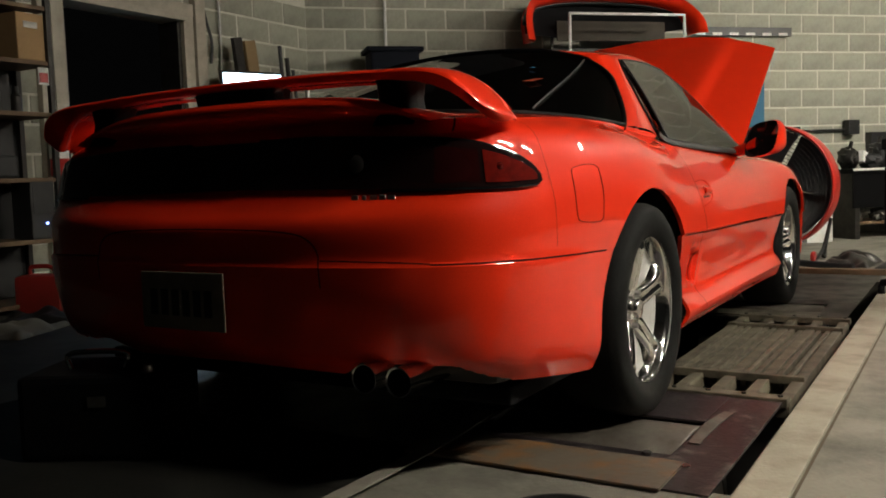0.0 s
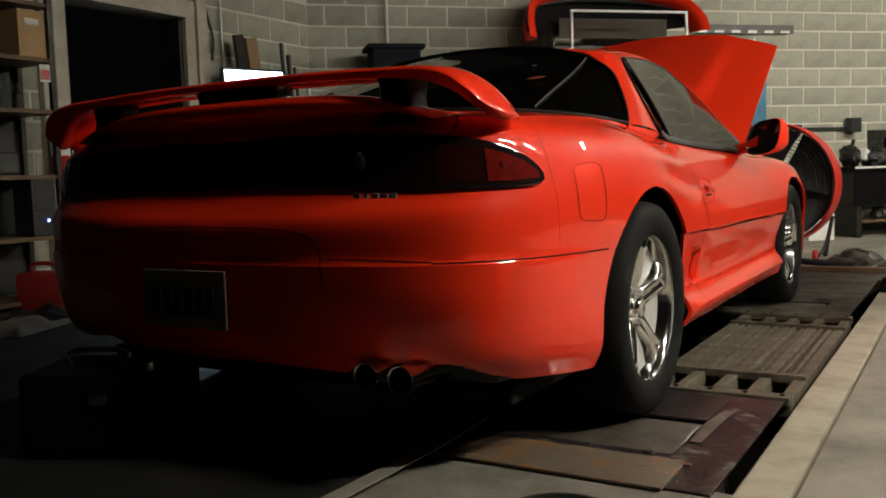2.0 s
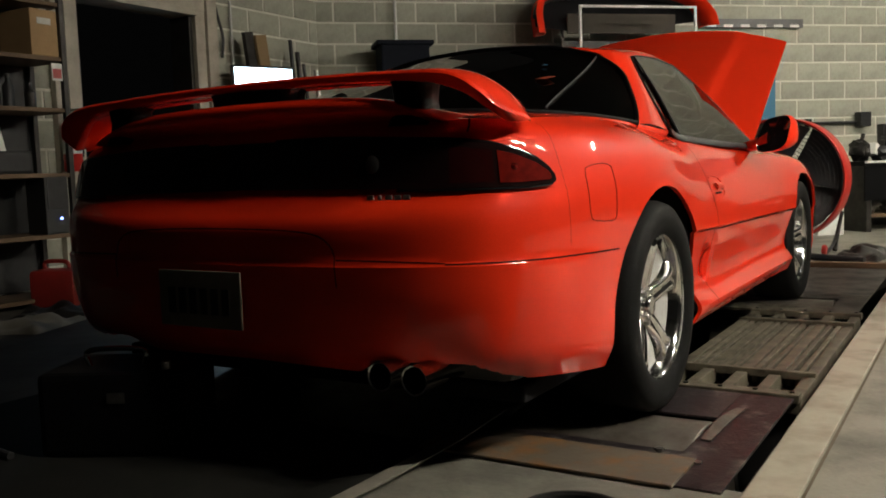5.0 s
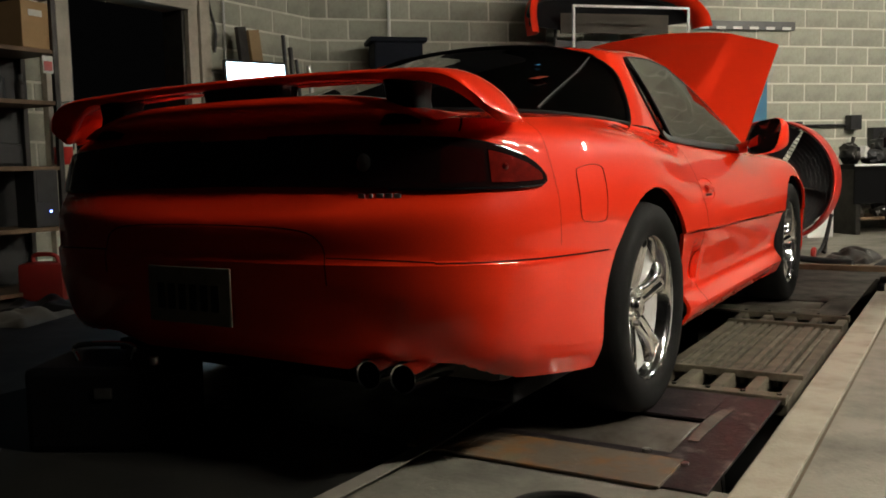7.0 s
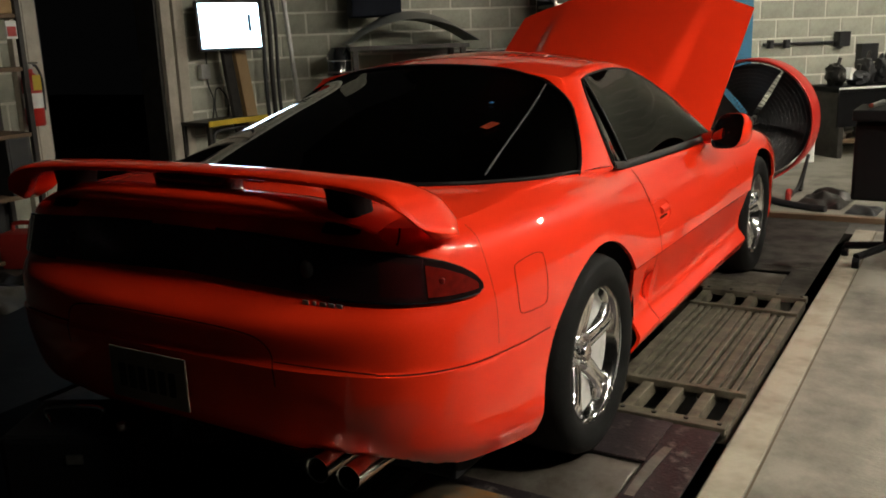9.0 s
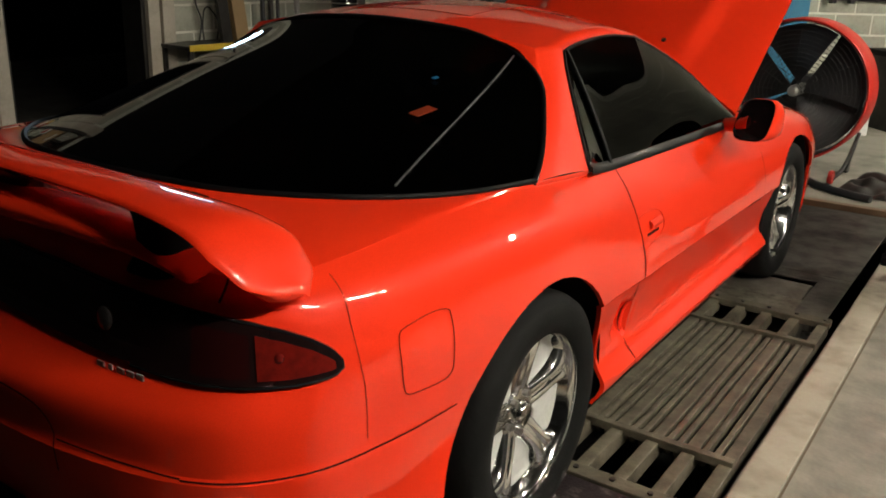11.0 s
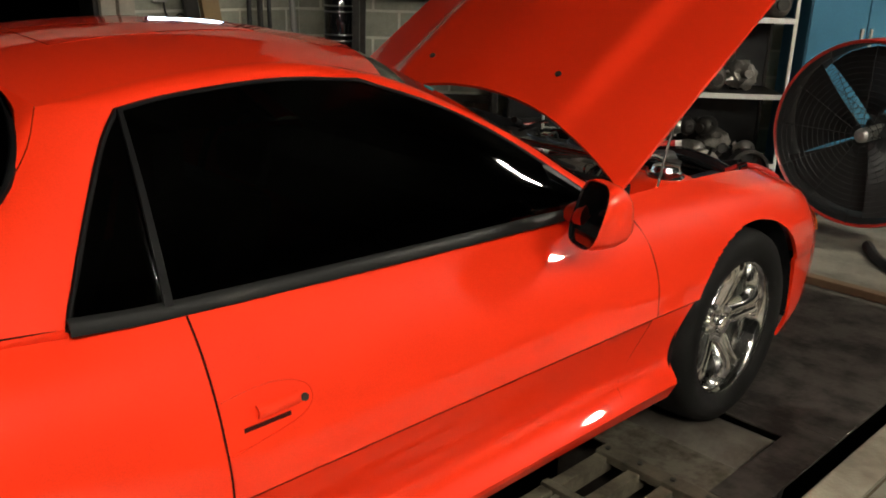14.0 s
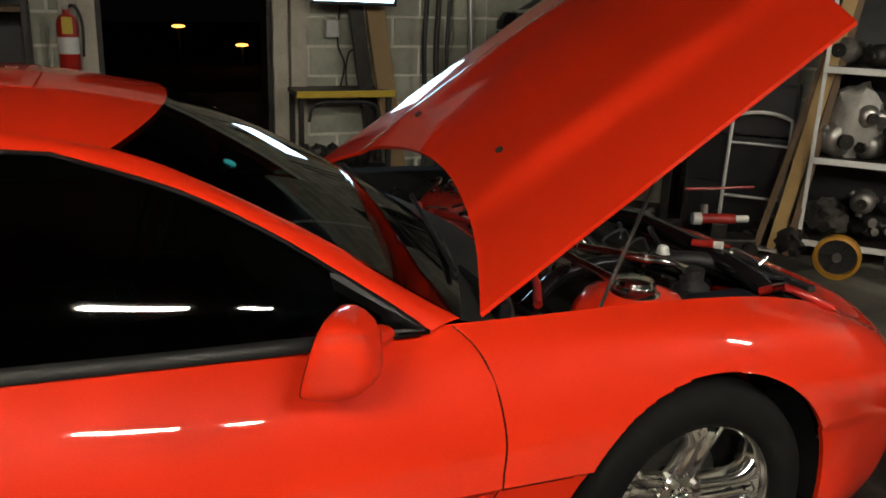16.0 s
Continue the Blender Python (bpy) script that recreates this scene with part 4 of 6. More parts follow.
cover = ruled(hi + np.array([0, 0, -.004]), spline([(.70, 2.90, .715), (.50, 2.97, .715), (.25, 2.99, .712), (0, 3.0, .71)], 30), 5)
bm = both_sides(bmesh.new(), cover)
bmesh.ops.remove_doubles(bm, verts=bm.verts, dist=.0006)
part("radiator_cover", bm, BLACK, car, "black plastic cover over the radiator", smooth=50)
fen = np.array([column(s)[-1] for s in np.linspace(station(1.86), station(3.0), 30)])
for side in (1, -1):
    f = np.array([side, 1, 1])
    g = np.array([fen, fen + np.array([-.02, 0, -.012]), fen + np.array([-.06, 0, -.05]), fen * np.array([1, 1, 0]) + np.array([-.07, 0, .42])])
    # near inner fender is body red; the far one is black in place of shade
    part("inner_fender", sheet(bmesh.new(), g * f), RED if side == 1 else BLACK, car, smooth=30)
    # black strip added along the far fender, so its red doesn't show
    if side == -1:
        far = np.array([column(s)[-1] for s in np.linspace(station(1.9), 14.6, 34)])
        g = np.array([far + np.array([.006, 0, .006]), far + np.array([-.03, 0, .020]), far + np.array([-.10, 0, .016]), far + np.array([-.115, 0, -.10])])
        part("fender_mask", sheet(bmesh.new(), g * f), DARK, car, "black strip added to hide the far fender's red", smooth=50)
    part("marker_lamp", sheet(bmesh.new(), np.array([[skin(s, z, .004) for s in np.linspace(13.3, 14.2, 8)] for z in (.535, .56, .585)]) * f, .003), AMBER, car, "amber side marker lens")
part("cowl_panel", sheet(bmesh.new(), np.stack([cowl + np.array([0, 0, -.004]), cowl + np.array([0, .06, -.02]), cowl + np.array([0, .14, -.06]), cowl + np.array([0, .15, -.4])])), BLACK, car, smooth=40)
part("bay_floor", boxed((0, 2.6, .36), (1.4, 1.25, .03), 0), DARK, car)
part("radiator_support", boxed((0, 3.10, .60), (1.30, .06, .10), .01), RED_TONED, car)
part("underside", boxed((0, 1.2, .20), (1.50, 3.9, .05), .01), DARK, car)
part("firewall", boxed((0, 1.98, .6), (1.42, .03, .5), .01), DARK, car)


def wheel(y, side, spin):
    w = part("wheel", bmesh.new(), RUBBER, car)
    c = (side * (.785 if y < 1 else .768), y, .331)
    w.matrix_basis = Matrix.Translation(c) @ Matrix.Rotation(radians(spin), 4, "X")
    R = .331
    prof = [(.224, -.10), (.236, -.112), (.27, -.120), (.300, -.118), (.318, -.106), (.328, -.08), (R, -.03), (R, .03), (.328, .08), (.318, .106), (.300, .118), (.27, .120), (.236, .112), (.224, .10)]
    part("tyre", lathe(bmesh.new(), [(r, h * side) for r, h in prof], 64, "x"), RUBBER, w, smooth=40)
    k = side
    rim_prof = [(.224, .104), (.226, .098), (.218, .093), (.214, .080), (.206, .060), (.196, .030), (.190, -.06), (.20, -.095)]
    rim = part("rim", lathe(bmesh.new(), [(r, h * k) for r, h in rim_prof], 64, "x"), CHROME, w, "polished chrome rim", smooth=50)
    part("brake_disc", lathe(bmesh.new(), [(.06, -.01 * k), (.15, -.01 * k), (.15, -.03 * k), (.06, -.03 * k)], 40, "x"), CHROME_DULL, w)
    # rear disc is added to grey the spoke gaps; the front one is near black
    part("wheel_back", lathe(bmesh.new(), [(.001, (.040 if y < 1 else -.06) * k), (.10, (.046 if y < 1 else -.06) * k), (.19, (.052 if y < 1 else -.06) * k), (.206, (.056 if y < 1 else -.06) * k)], 40, "x"), WHEEL_GREY if y < 1 else DARK, w)
    for i in range(5):
        a0 = 2 * math.pi * i / 5
        u, v, ex = np.array([0, math.cos(a0), math.sin(a0)]), np.array([0, -math.sin(a0), math.cos(a0)]), np.array([k, 0, 0])
        rows = []
        for t in np.linspace(0, 1, 14):
            r = .040 + .176 * t
            wd = .037 - .017 * t + .012 * t * t + .036 * max(0, (t - .58) / .42) ** 2
            h = .046 + .050 * t ** .8 - .006 * t * t - .012 * max(0, (t - .75) / .25) ** 2
            row = []
            for q, drop in ((-1.25, .040), (-1.05, .014), (-.8, .003), (-.42, 0), (-.16, .005), (0, .008), (.16, .005), (.42, 0), (.8, .003), (1.05, .014), (1.25, .040)):
                row.append(u * (r - .10 * (wd * q) ** 2 / max(r, .05)) + v * wd * q + ex * (h - drop))
            rows.append(row)
        part("spoke", sheet(bmesh.new(), rows), CHROME, w, smooth=60)
    part("hub", lathe(bmesh.new(), [(.075, .02 * k), (.075, .045 * k), (.068, .052 * k), (.036, .054 * k), (.034, .066 * k), (.028, .072 * k), (.001, .074 * k)], 36, "x"), CHROME, w, smooth=40)
    for i in range(5):
        a = 2 * math.pi * (i + .5) / 5
        p = Vector((.046 * k, .054 * math.cos(a), .054 * math.sin(a)))
        part("lug_nut", rod(bmesh.new(), p, p + Vector((.016 * k, 0, 0)), .010, 6), CHROME_DULL, w)
    well = ARCHES[0][3] if y < 1 else ARCHES[1][3]
    bm = bmesh.new()
    lathe(bm, [(well + .002, side * .872), (well + .004, side * .50), (.05, side * .50)], 40, "x", (0, y, .33))
    bmesh.ops.delete(bm, geom=[v for v in bm.verts if v.co.z < .22], context="VERTS")
    part("wheel_well", bm, DARK, car)


wheel(AXLES[0], 1, 20)
wheel(AXLES[0], -1, 50)
wheel(AXLES[1], 1, 8)
wheel(AXLES[1], -1, 33)

for side in (1, -1):
    at = Matrix.Translation((side * .927, 1.545, .883)) @ Matrix.Rotation(radians(-side * 35), 4, "Z")

    def outline(k, a):
        """A rounded oblong with a flatter underside, k times full size."""
        c, q = math.cos(a), math.sin(a)
        x = .096 * math.copysign(abs(c) ** .58, c)
        z = (.086 if q > 0 else .074) * math.copysign(abs(q) ** .60, q)
        return x * k, z * k + .010 * k * x * side / .098

    rows = []
    def shell_point(y, k, a):
        """Deeper at its foot than at its top, the face leaning."""
        x, z = outline(k, a)
        q = z / .08
        return x, y * (1 - .28 * q) + .012 * q, z

    for y, k in ((-.032, .97), (-.022, 1.0), (.0, .99), (.022, .92), (.045, .78), (.060, .58), (.067, .30), (.068, .02)):
        rows.append([shell_point(y, k, a) for a in np.linspace(0, 2 * math.pi, 41)])
    bm = sheet(bmesh.new(), rows)
    bmesh.ops.transform(bm, matrix=at, verts=bm.verts)
    m = part("door_mirror", bm, RED, car, "red mirror shell with a black face", smooth=50)
    rows = []
    for y, k in ((-.026, .02), (-.026, .90), (-.028, .93), (-.0335, .955), (-.033, .985)):
        rows.append([shell_point(y, k, a) for a in np.linspace(0, 2 * math.pi, 41)])
    bm = sheet(bmesh.new(), rows)
    bmesh.ops.transform(bm, matrix=at, verts=bm.verts)
    part("mirror_face", bm, BLACK_GLOSS, m, "black mirror face", smooth=30)
    g = []
    for q in np.linspace(0, 1, 9):
        c = np.array([side * (.755 + .125 * q), 1.665 - .095 * q, .838 + .012 * q + .02 * q * q])
        h = (.052 - .012 * q, .024 + .010 * q)
        g.append([c + np.array([0, h[0] * math.cos(a), h[1] * math.sin(a)]) for a in np.linspace(0, 2 * math.pi, 17)])
    part("mirror_foot", sheet(bmesh.new(), np.array(g)), RED, m, smooth=60)

# tail pipes
for x in (.512, .610):
    bm = lathe(bmesh.new(), [(.030, .30), (.034, 0), (.0355, -.004), (.032, -.002), (.029, .04), (.027, .25)], 28, "y", (x, -1.04, .288))
    part("tail_pipe", bm, CHROME, car, "bright round tail pipe", smooth=40)
    part("pipe_inside", lathe(bmesh.new(), [(.001, .05), (.0295, .05)], 20, "y", (x, -1.04, .288)), DARK, car)
part("muffler", boxed((.45, -.66, .30), (.6, .3, .14), .05), GREASY, car)

# what shows through the glass
for x in (.36, -.36):
    bm = boxed((x, 1.02, .48), (.48, .5, .16), .05)
    box(bm, (x, .76, .74), (.46, .14, .52), .05, Matrix.Rotation(radians(-14), 4, "X"))
    box(bm, (x, .70, 1.04), (.24, .08, .14), .03)
    part("seat", bm, BLACK, car, "dark front seat", smooth=40)
part("dashboard", boxed((0, 1.62, .76), (1.36, .34, .16), .05), BLACK, car)
bm = pipe(bmesh.new(), [(-.36 + .18 * math.cos(a), 1.34 + .06 * math.sin(a), .80 + .17 * math.sin(a)) for a in np.linspace(0, 2 * math.pi, 24, endpoint=False)], .014, 6, 0, True)
part("steering_wheel", bm, BLACK, car)
part("load_floor", boxed((0, -.15, .66), (1.3, 1.2, .04), .01), DARK, car)
part("cabin_floor", boxed((0, 1.1, .32), (1.45, 1.9, .03), 0), DARK, car)


# ---- dynamometer: plates, grates and rollers ----
def steel_plate(name, label, x0, x1, y0, y1, z, mat, thick=0.008, wear=0.0):
    bm = bmesh.new()
    box(bm, ((x0 + x1) / 2, (y0 + y1) / 2, z - thick / 2), (x1 - x0, y1 - y0, thick), 0.002)
    return tagged(to_object(name, bm, mat), label, "steel plate")


steel_plate("rusty_sheet", "rusty worn steel sheet lying over the pit edge", .40, 1.115, -.72, -.50, .012, RUST)
steel_plate("deck_plate", "dark purplish steel deck plate beside the roller", 1.062, 1.225, -.70, .225, .006, DECK_STEEL)
steel_plate("deck_plate", "dark steel deck strip behind the grate", .44, 1.06, -.085, .238, .004, DECK_STEEL)
steel_plate("deck_plate", "dark steel deck strip under the rust sheet", .44, 1.06, -.60, -.43, .002, DECK_STEEL)
t = thing("bare_metal_strip", "pale scuffed strip of bare metal on the deck plate", "metal strip")
part("strip", sheet(bmesh.new(), np.array([[(1.072 + .030 * a + .020 * (q - .5) ** 2 + .012 * q, -.33 + .36 * q, .008 + .010 * (1 - a) * math.sin(math.pi * q)) for a in (0, .5, 1)] for q in np.linspace(0, 1, 14)]), .002), ROLLER_STEEL, t, smooth=50)
for p in ((1.00, -.455), (1.12, -.52)):
    t = thing("deck_bolt", "worn bright bolt head in the deck plate", "bolt", pose(p[0], p[1], .004), "deck bolts")
    part("head", rod(bmesh.new(), (0, 0, 0), (0, 0, .007), .013, 6), CHROME_DULL, t)
steel_plate("deck_plate", "dark steel deck plate by the front tyre", .40, 1.21, 2.58, 3.9, .004, STEEL)
steel_plate("deck_plate", "dark steel deck plate beside the front roller", 1.07, 1.21, 2.0, 2.575, .004, STEEL)
steel_plate("deck_plate", "worn brownish steel cover behind the front roller", .44, 1.07, 1.995, 2.17, .003, DIRTY_COVER)
steel_plate("deck_plate", "dark steel cover ahead of the front roller", .44, 1.07, 2.47, 2.585, .003, STEEL)
steel_plate("deck_plate", "dark steel deck plate under the far wheels", -1.2, -.44, -.66, 3.55, .004, STEEL)


def centre_deck():
    t = thing("centre_deck", "dark steel deck plates bolted down between the rollers", "steel deck")
    ys = (-.655, .45, 1.5, 2.55, 3.55)
    for y0, y1 in zip(ys, ys[1:]):
        part("deck_panel", boxed((0, (y0 + y1) / 2, -.001), (.88, y1 - y0 - .006, .008), .002), STEEL, t)
        for x in (-.40, .40):
            for y in (y0 + .05, y1 - .05):
                part("bolt", rod(bmesh.new(), (x, y, .002), (x, y, .009), .012, 6), GREASY, t)


centre_deck()


def roller(x0, x1, y, R=.25, z=-.24):
    t = thing("dyno_roller", "smooth bare steel dynamometer roller", "roller", pose(0, y, z), "dyno rollers")
    bm = lathe(bmesh.new(), [(.01, x0), (R - .005, x0), (R, x0 + .006), (R, x1 - .006), (R - .005, x1), (.01, x1)], 64, "x")
    part("drum", bm, ROLLER_STEEL, t, smooth=40)
    for x in (x0, x1):
        part("axle", rod(bmesh.new(), (x - .06, 0, 0), (x + .06, 0, 0), .03, 14), GREASY, t)
        part("end_ring", lathe(bmesh.new(), [(R - .05, x - .003), (R - .015, x - .003), (R - .015, x + .003), (R - .05, x + .003)], 48, "x", closed=True), GREASY, t)


roller(.46, 1.05, -.19, .44, -.438)
roller(-1.05, -.46, -.19, .44, -.438)
roller(.46, 1.06, 2.34)
roller(-1.06, -.46, 2.34)


def grate(x0, x1, y0, y1):
    """A floor grating of steel bars, close together in the middle, with open slots at both ends."""
    t = thing("floor_grate", "worn grey steel bar grating with open slots at each end", "floor grate")
    for y, w in ((y0 + .03, .06), (y0 + .35, .03), (y1 - .31, .03), (y1 - .03, .06)):
        part("cross_bar", boxed(((x0 + x1) / 2, y, -.004), (x1 - x0, w, .03), .004), GRATE, t)
    rng = random.Random(17)

    def slab(name, x, y, z, w, length, h):
        bm = boxed((0, 0, 0), (w, length, h), .005)
        for v in bm.verts:
            v.co.z += .002 * noise.noise(Vector((x * 40, v.co.y * 6, 0)))
            v.co.x += .002 * noise.noise(Vector((x * 40, v.co.y * 6, 9)))
        o = part(name, bm, GRATE, t)
        o.matrix_basis = pose(x + rng.uniform(-.002, .002), y, z + rng.uniform(-.003, .002), rng.uniform(-.1, .1), rng.uniform(-2, 2), rng.uniform(-.25, .25))

    for i in range(5):
        slab("rib", x0 + .025 + i * (x1 - x0 - .05) / 4, (y0 + y1) / 2, -.030, .043, y1 - y0 - .05, .055)
    for i in range(4):
        for k in (-.5, .5):
            slab("bar", x0 + .025 + (i + .5) * (x1 - x0 - .05) / 4 + k * .037, (y0 + y1) / 2 + .02, -.027, .0215, y1 - y0 - .68, .045)
    # bolt heads on the end bars
    for y in (y0 + .03, y1 - .03):
        for i in range(5):
            x = x0 + .025 + i * (x1 - x0 - .05) / 4
            part("bolt", rod(bmesh.new(), (x, y, .010), (x, y, .017), .009, 6), GREASY, t)


grate(.72, 1.235, .245, 1.99)


# ---- along the door wall ----
def lump(bm, c, r, rng, n=10, rough=0.25):
    """A rounded, uneven casting or bundle."""
    made = bmesh.ops.create_icosphere(bm, subdivisions=3, radius=1, matrix=Matrix.Translation(c) @ Matrix.Diagonal((*r, 1)))["verts"]
    o = rng.uniform(0, 50)
    for v in made:
        d = v.co - Vector(c)
        v.co = Vector(c) + d * (1 + rough * noise.noise(d * (3.2 / max(r)) + Vector((o, 0, 0))))
    return bm


def left_rack():
    t = thing("storage_rack", "dark steel rack with stained wooden shelves, half full", "shelf unit")
    for x in (-3.35, -3.70):
        for y in (.93, -.92):
            part("post", boxed((x, y, 1.15), (.035, .035, 2.3), .004), GREASY, t)
    # black sheet added so the gaps between the shelves read dark
    part("dark_backing", boxed((-3.73, .005, 1.17), (.01, 1.86, 2.2), 0), BLACK, t)
    for z in (.06, .455, .845, 1.26, 1.585, 1.93, 2.28):
        part("shelf", boxed((-3.53, .005, z - .012), (.38, 1.88, .028), .004), WOOD_DARK, t)


left_rack()


def carton(c, s, turn, label, mat=None):
    t = thing("cardboard_box", label, "box", pose(*c, 0, 0, turn), "cartons")
    part("carton", boxed((0, 0, s[2] / 2), s, .006), mat or CARDBOARD, t)
    part("tape", boxed((0, 0, s[2] + .001), (s[0] + .004, .05, .003), 0), PAPER, t)
    part("flap_line", boxed((s[0] / 2 + .001, 0, s[2] * .75), (.003, s[1] * .5, .04), 0), PAPER, t)


carton((-3.50, .80, 1.588), (.30, .20, .29), 4, "brown cardboard carton on the rack shelf")
carton((-3.53, .03, 1.932), (.30, .40, .22), 4, "brown cardboard carton on the top of the rack")


def tower_pc():
    t = thing("computer", "black desktop computer with a small blue light", "computer", pose(-3.44, .81, .457))
    part("case", boxed((0, 0, .19), (.20, .17, .38), .008), BLACK, t)
    part("front_panel", boxed((.101, 0, .26), (.006, .14, .20), .003), BLACK, t)
    part("light", boxed((.105, .02, .10), (.004, .012, .012), 0), LED_BLUE, t)


tower_pc()


def printer():
    t = thing("printer", "black printer holding a sheet of white paper", "printer", pose(-3.50, .45, .847))
    part("body", boxed((0, 0, .07), (.34, .42, .14), .02), BLACK, t)
    part("paper", boxed((-.02, .02, .22), (.02, .22, .20), .002, Matrix.Rotation(radians(-18), 4, "Y")), PAPER, t)


printer()


def small_bottles():
    rng = random.Random(8)
    for z, n in ((1.262, 6), (.847, 3), (1.588, 4)):
        for i in range(n):
            y = .95 - i * .15 if z == 1.262 else rng.uniform(-.4, .35)
            h = rng.uniform(.13, .22)
            mat = (BLACK, GREASY, RED_TOOL, GREASY, BLUE_BIN)[rng.randrange(5)]
            t = thing("bottle", "small workshop bottle standing on the rack", "bottle", pose(-3.46 + rng.uniform(-.05, .05), y - .17, z), "bottles on the rack")
            part("flask", lathe(bmesh.new(), [(.001, 0), (.033, 0), (.035, .01), (.035, h * .7), (.015, h * .85), (.014, h)], 18, "z"), mat, t, smooth=40)
            part("cap", rod(bmesh.new(), (0, 0, h), (0, 0, h + .02), .017, 12), BLACK, t)


small_bottles()


def tag():
    t = thing("warning_tag", "small red and white printed tag", "tag", pose(-3.335, .87, 1.49))
    part("sheet", boxed((0, 0, 0), (.003, .075, .11), 0), PAPER, t)
    part("red_print", boxed((.003, 0, -.01), (.002, .06, .06), 0), RED_TOOL, t)


tag()


def extinguisher():
    m = left_wall_pose(2.86, .13, .86)
    t = thing("fire_extinguisher", "red fire extinguisher with a white label on the door post", "fire extinguisher", m)
    part("cylinder", lathe(bmesh.new(), [(.001, 0), (.055, 0), (.062, .012), (.062, .30), (.05, .335), (.022, .355), (.02, .38)], 28, "z"), RED_TOOL, t, smooth=40)
    part("paper_label", lathe(bmesh.new(), [(.0628, .12), (.0628, .22)], 28, "z"), PAPER, t, smooth=40)
    part("yellow_tag", boxed((.0, -.066, .29), (.06, .004, .10), 0), YELLOW, t)
    bm = boxed((0, 0, .395), (.03, .05, .03), .005)
    box(bm, (0, -.05, .42), (.018, .12, .012), .004)
    part("valve", bm, GREY_METAL, t)
    part("hose", pipe(bmesh.new(), [(0, .02, .39), (.05, .0, .40), (.085, 0, .30), (.08, 0, .10)], .009, 8, 20), BLACK, t)


extinguisher()


def gas_can():
    t = thing("fuel_can", "red plastic fuel can on the floor", "fuel can", pose(-3.28, .74, 0, 0, 0, 25))
    bm = bmesh.new()
    box(bm, (0, 0, .12), (.30, .20, .24), .035)
    part("tank", bm, RED_PLASTIC, t, smooth=40)
    part("handle", pipe(bmesh.new(), [(-.09, 0, .235), (-.08, 0, .285), (.05, 0, .285), (.08, 0, .235)], .014, 8, 18), RED_PLASTIC, t)
    part("spout", rod(bmesh.new(), (.11, 0, .23), (.16, 0, .30), .02, 12, .014), BLACK, t)


gas_can()


def rag(c, s, seed, label, mat):
    rng = random.Random(seed)
    bm = bmesh.new()
    bmesh.ops.create_grid(bm, x_segments=22, y_segments=22, size=.5, matrix=Matrix.Diagonal((*s[:2], 1, 1)))
    for v in bm.verts:
        q = Vector((v.co.x * 9, v.co.y * 9, seed))
        edge = max(abs(v.co.x) / (s[0] / 2), abs(v.co.y) / (s[1] / 2))
        v.co.z = .006 + s[2] * max(0, noise.noise(q) * .7 + .5) * (1 - edge ** 3)
        v.co.x += .03 * noise.noise(q + Vector((5, 0, 0)))
    ob = tagged(to_object("rag", bm, mat, 60), label, "rag", "rags on the floor")
    ob.matrix_basis = pose(*c, 0, 0, rng.uniform(0, 180))


rag((-2.9, .45, 0), (.5, .35, .10), 3, "crumpled dark grey rag on the floor", GREASY)
rag((-2.7, .15, 0), (.5, .4, .08), 5, "crumpled dirty rag on the floor", STRAP)


def monitor():
    eye = Vector((-3.43, 2.89, 0))
    t = thing("monitor", "bright switched-on computer monitor on a wall arm", "monitor", pose(eye.x, eye.y, 1.507, -4, 0, 68))
    part("casing", boxed((0, .02, 0), (.56, .05, .40), .01), BLACK, t)
    part("screen", boxed((0, -.0065, 0), (.52, .004, .355), 0), SCREEN, t, "glowing pale blue screen")
    for x, z, w, h in ((.17, .02, .03, .14), (.08, .05, .015, .02), (-.14, .07, .10, .012), (-.1, .04, .18, .006)):
        part("window_text", boxed((x, -.0095, z), (w, .002, h), 0), BLUE, t)
    part("arm", rod(bmesh.new(), (0, .04, -.02), (0, .42, -.05), .02, 10), BLACK, t)


monitor()


def work_cart():
    t = thing("steel_cart", "grimy steel cart with a yellow edged top under the monitor", "cart", pose(-3.54, 2.83, 0, 0, 0, 88))
    part("top", boxed((0, 0, .735), (.66, .36, .03), .004), GREASY, t)
    part("yellow_edge", boxed((0, -.186, .74), (.67, .012, .045), .003), YELLOW, t, "yellow front edge")
    for x in (-.30, .30):
        for y in (-.15, .15):
            part("leg", boxed((x, y, .37), (.035, .035, .70), .004), GREASY, t)
    part("lower_shelf", boxed((0, 0, .22), (.62, .34, .02), .004), GREASY, t)
    rng = random.Random(5)
    for i in range(6):
        part("casting", lump(bmesh.new(), (-.24 + .095 * i, rng.uniform(-.05, .05), .30), (.06, .07, .07), rng, rough=.5), GREASY, t, smooth=50)
    part("bow", pipe(bmesh.new(), [(-.24, -.12, .55), (-.2, -.12, .66), (0, -.13, .68), (.2, -.12, .66), (.24, -.12, .55), (.24, -.12, .3)], .012, 8, 30), BLACK, t)


work_cart()


def wall_cables():
    t = thing("cables", "black cables hanging on the wall below the monitor", "cable", left_wall_pose(1.13, .03))
    part("cable", pipe(bmesh.new(), [(0, 0, 1.3), (-.02, -.01, 1.05), (.03, -.01, .9), (.0, -.01, .74)], .006, 6, 30), BLACK, t)
    part("cable", pipe(bmesh.new(), [(.1, 0, 1.0), (.13, -.01, .98), (.20, -.01, .88), (.18, -.01, .74)], .006, 6, 30), BLACK, t)
    part("cable", pipe(bmesh.new(), [(.1, 0, 1.0), (.06, -.01, .97), (.04, -.01, .85), (.05, -.01, .74)], .006, 6, 30), BLACK, t)
    part("outlet_box", boxed((-.06, -.02, 1.14), (.10, .05, .12), .006), GREY_METAL, t)


wall_cables()


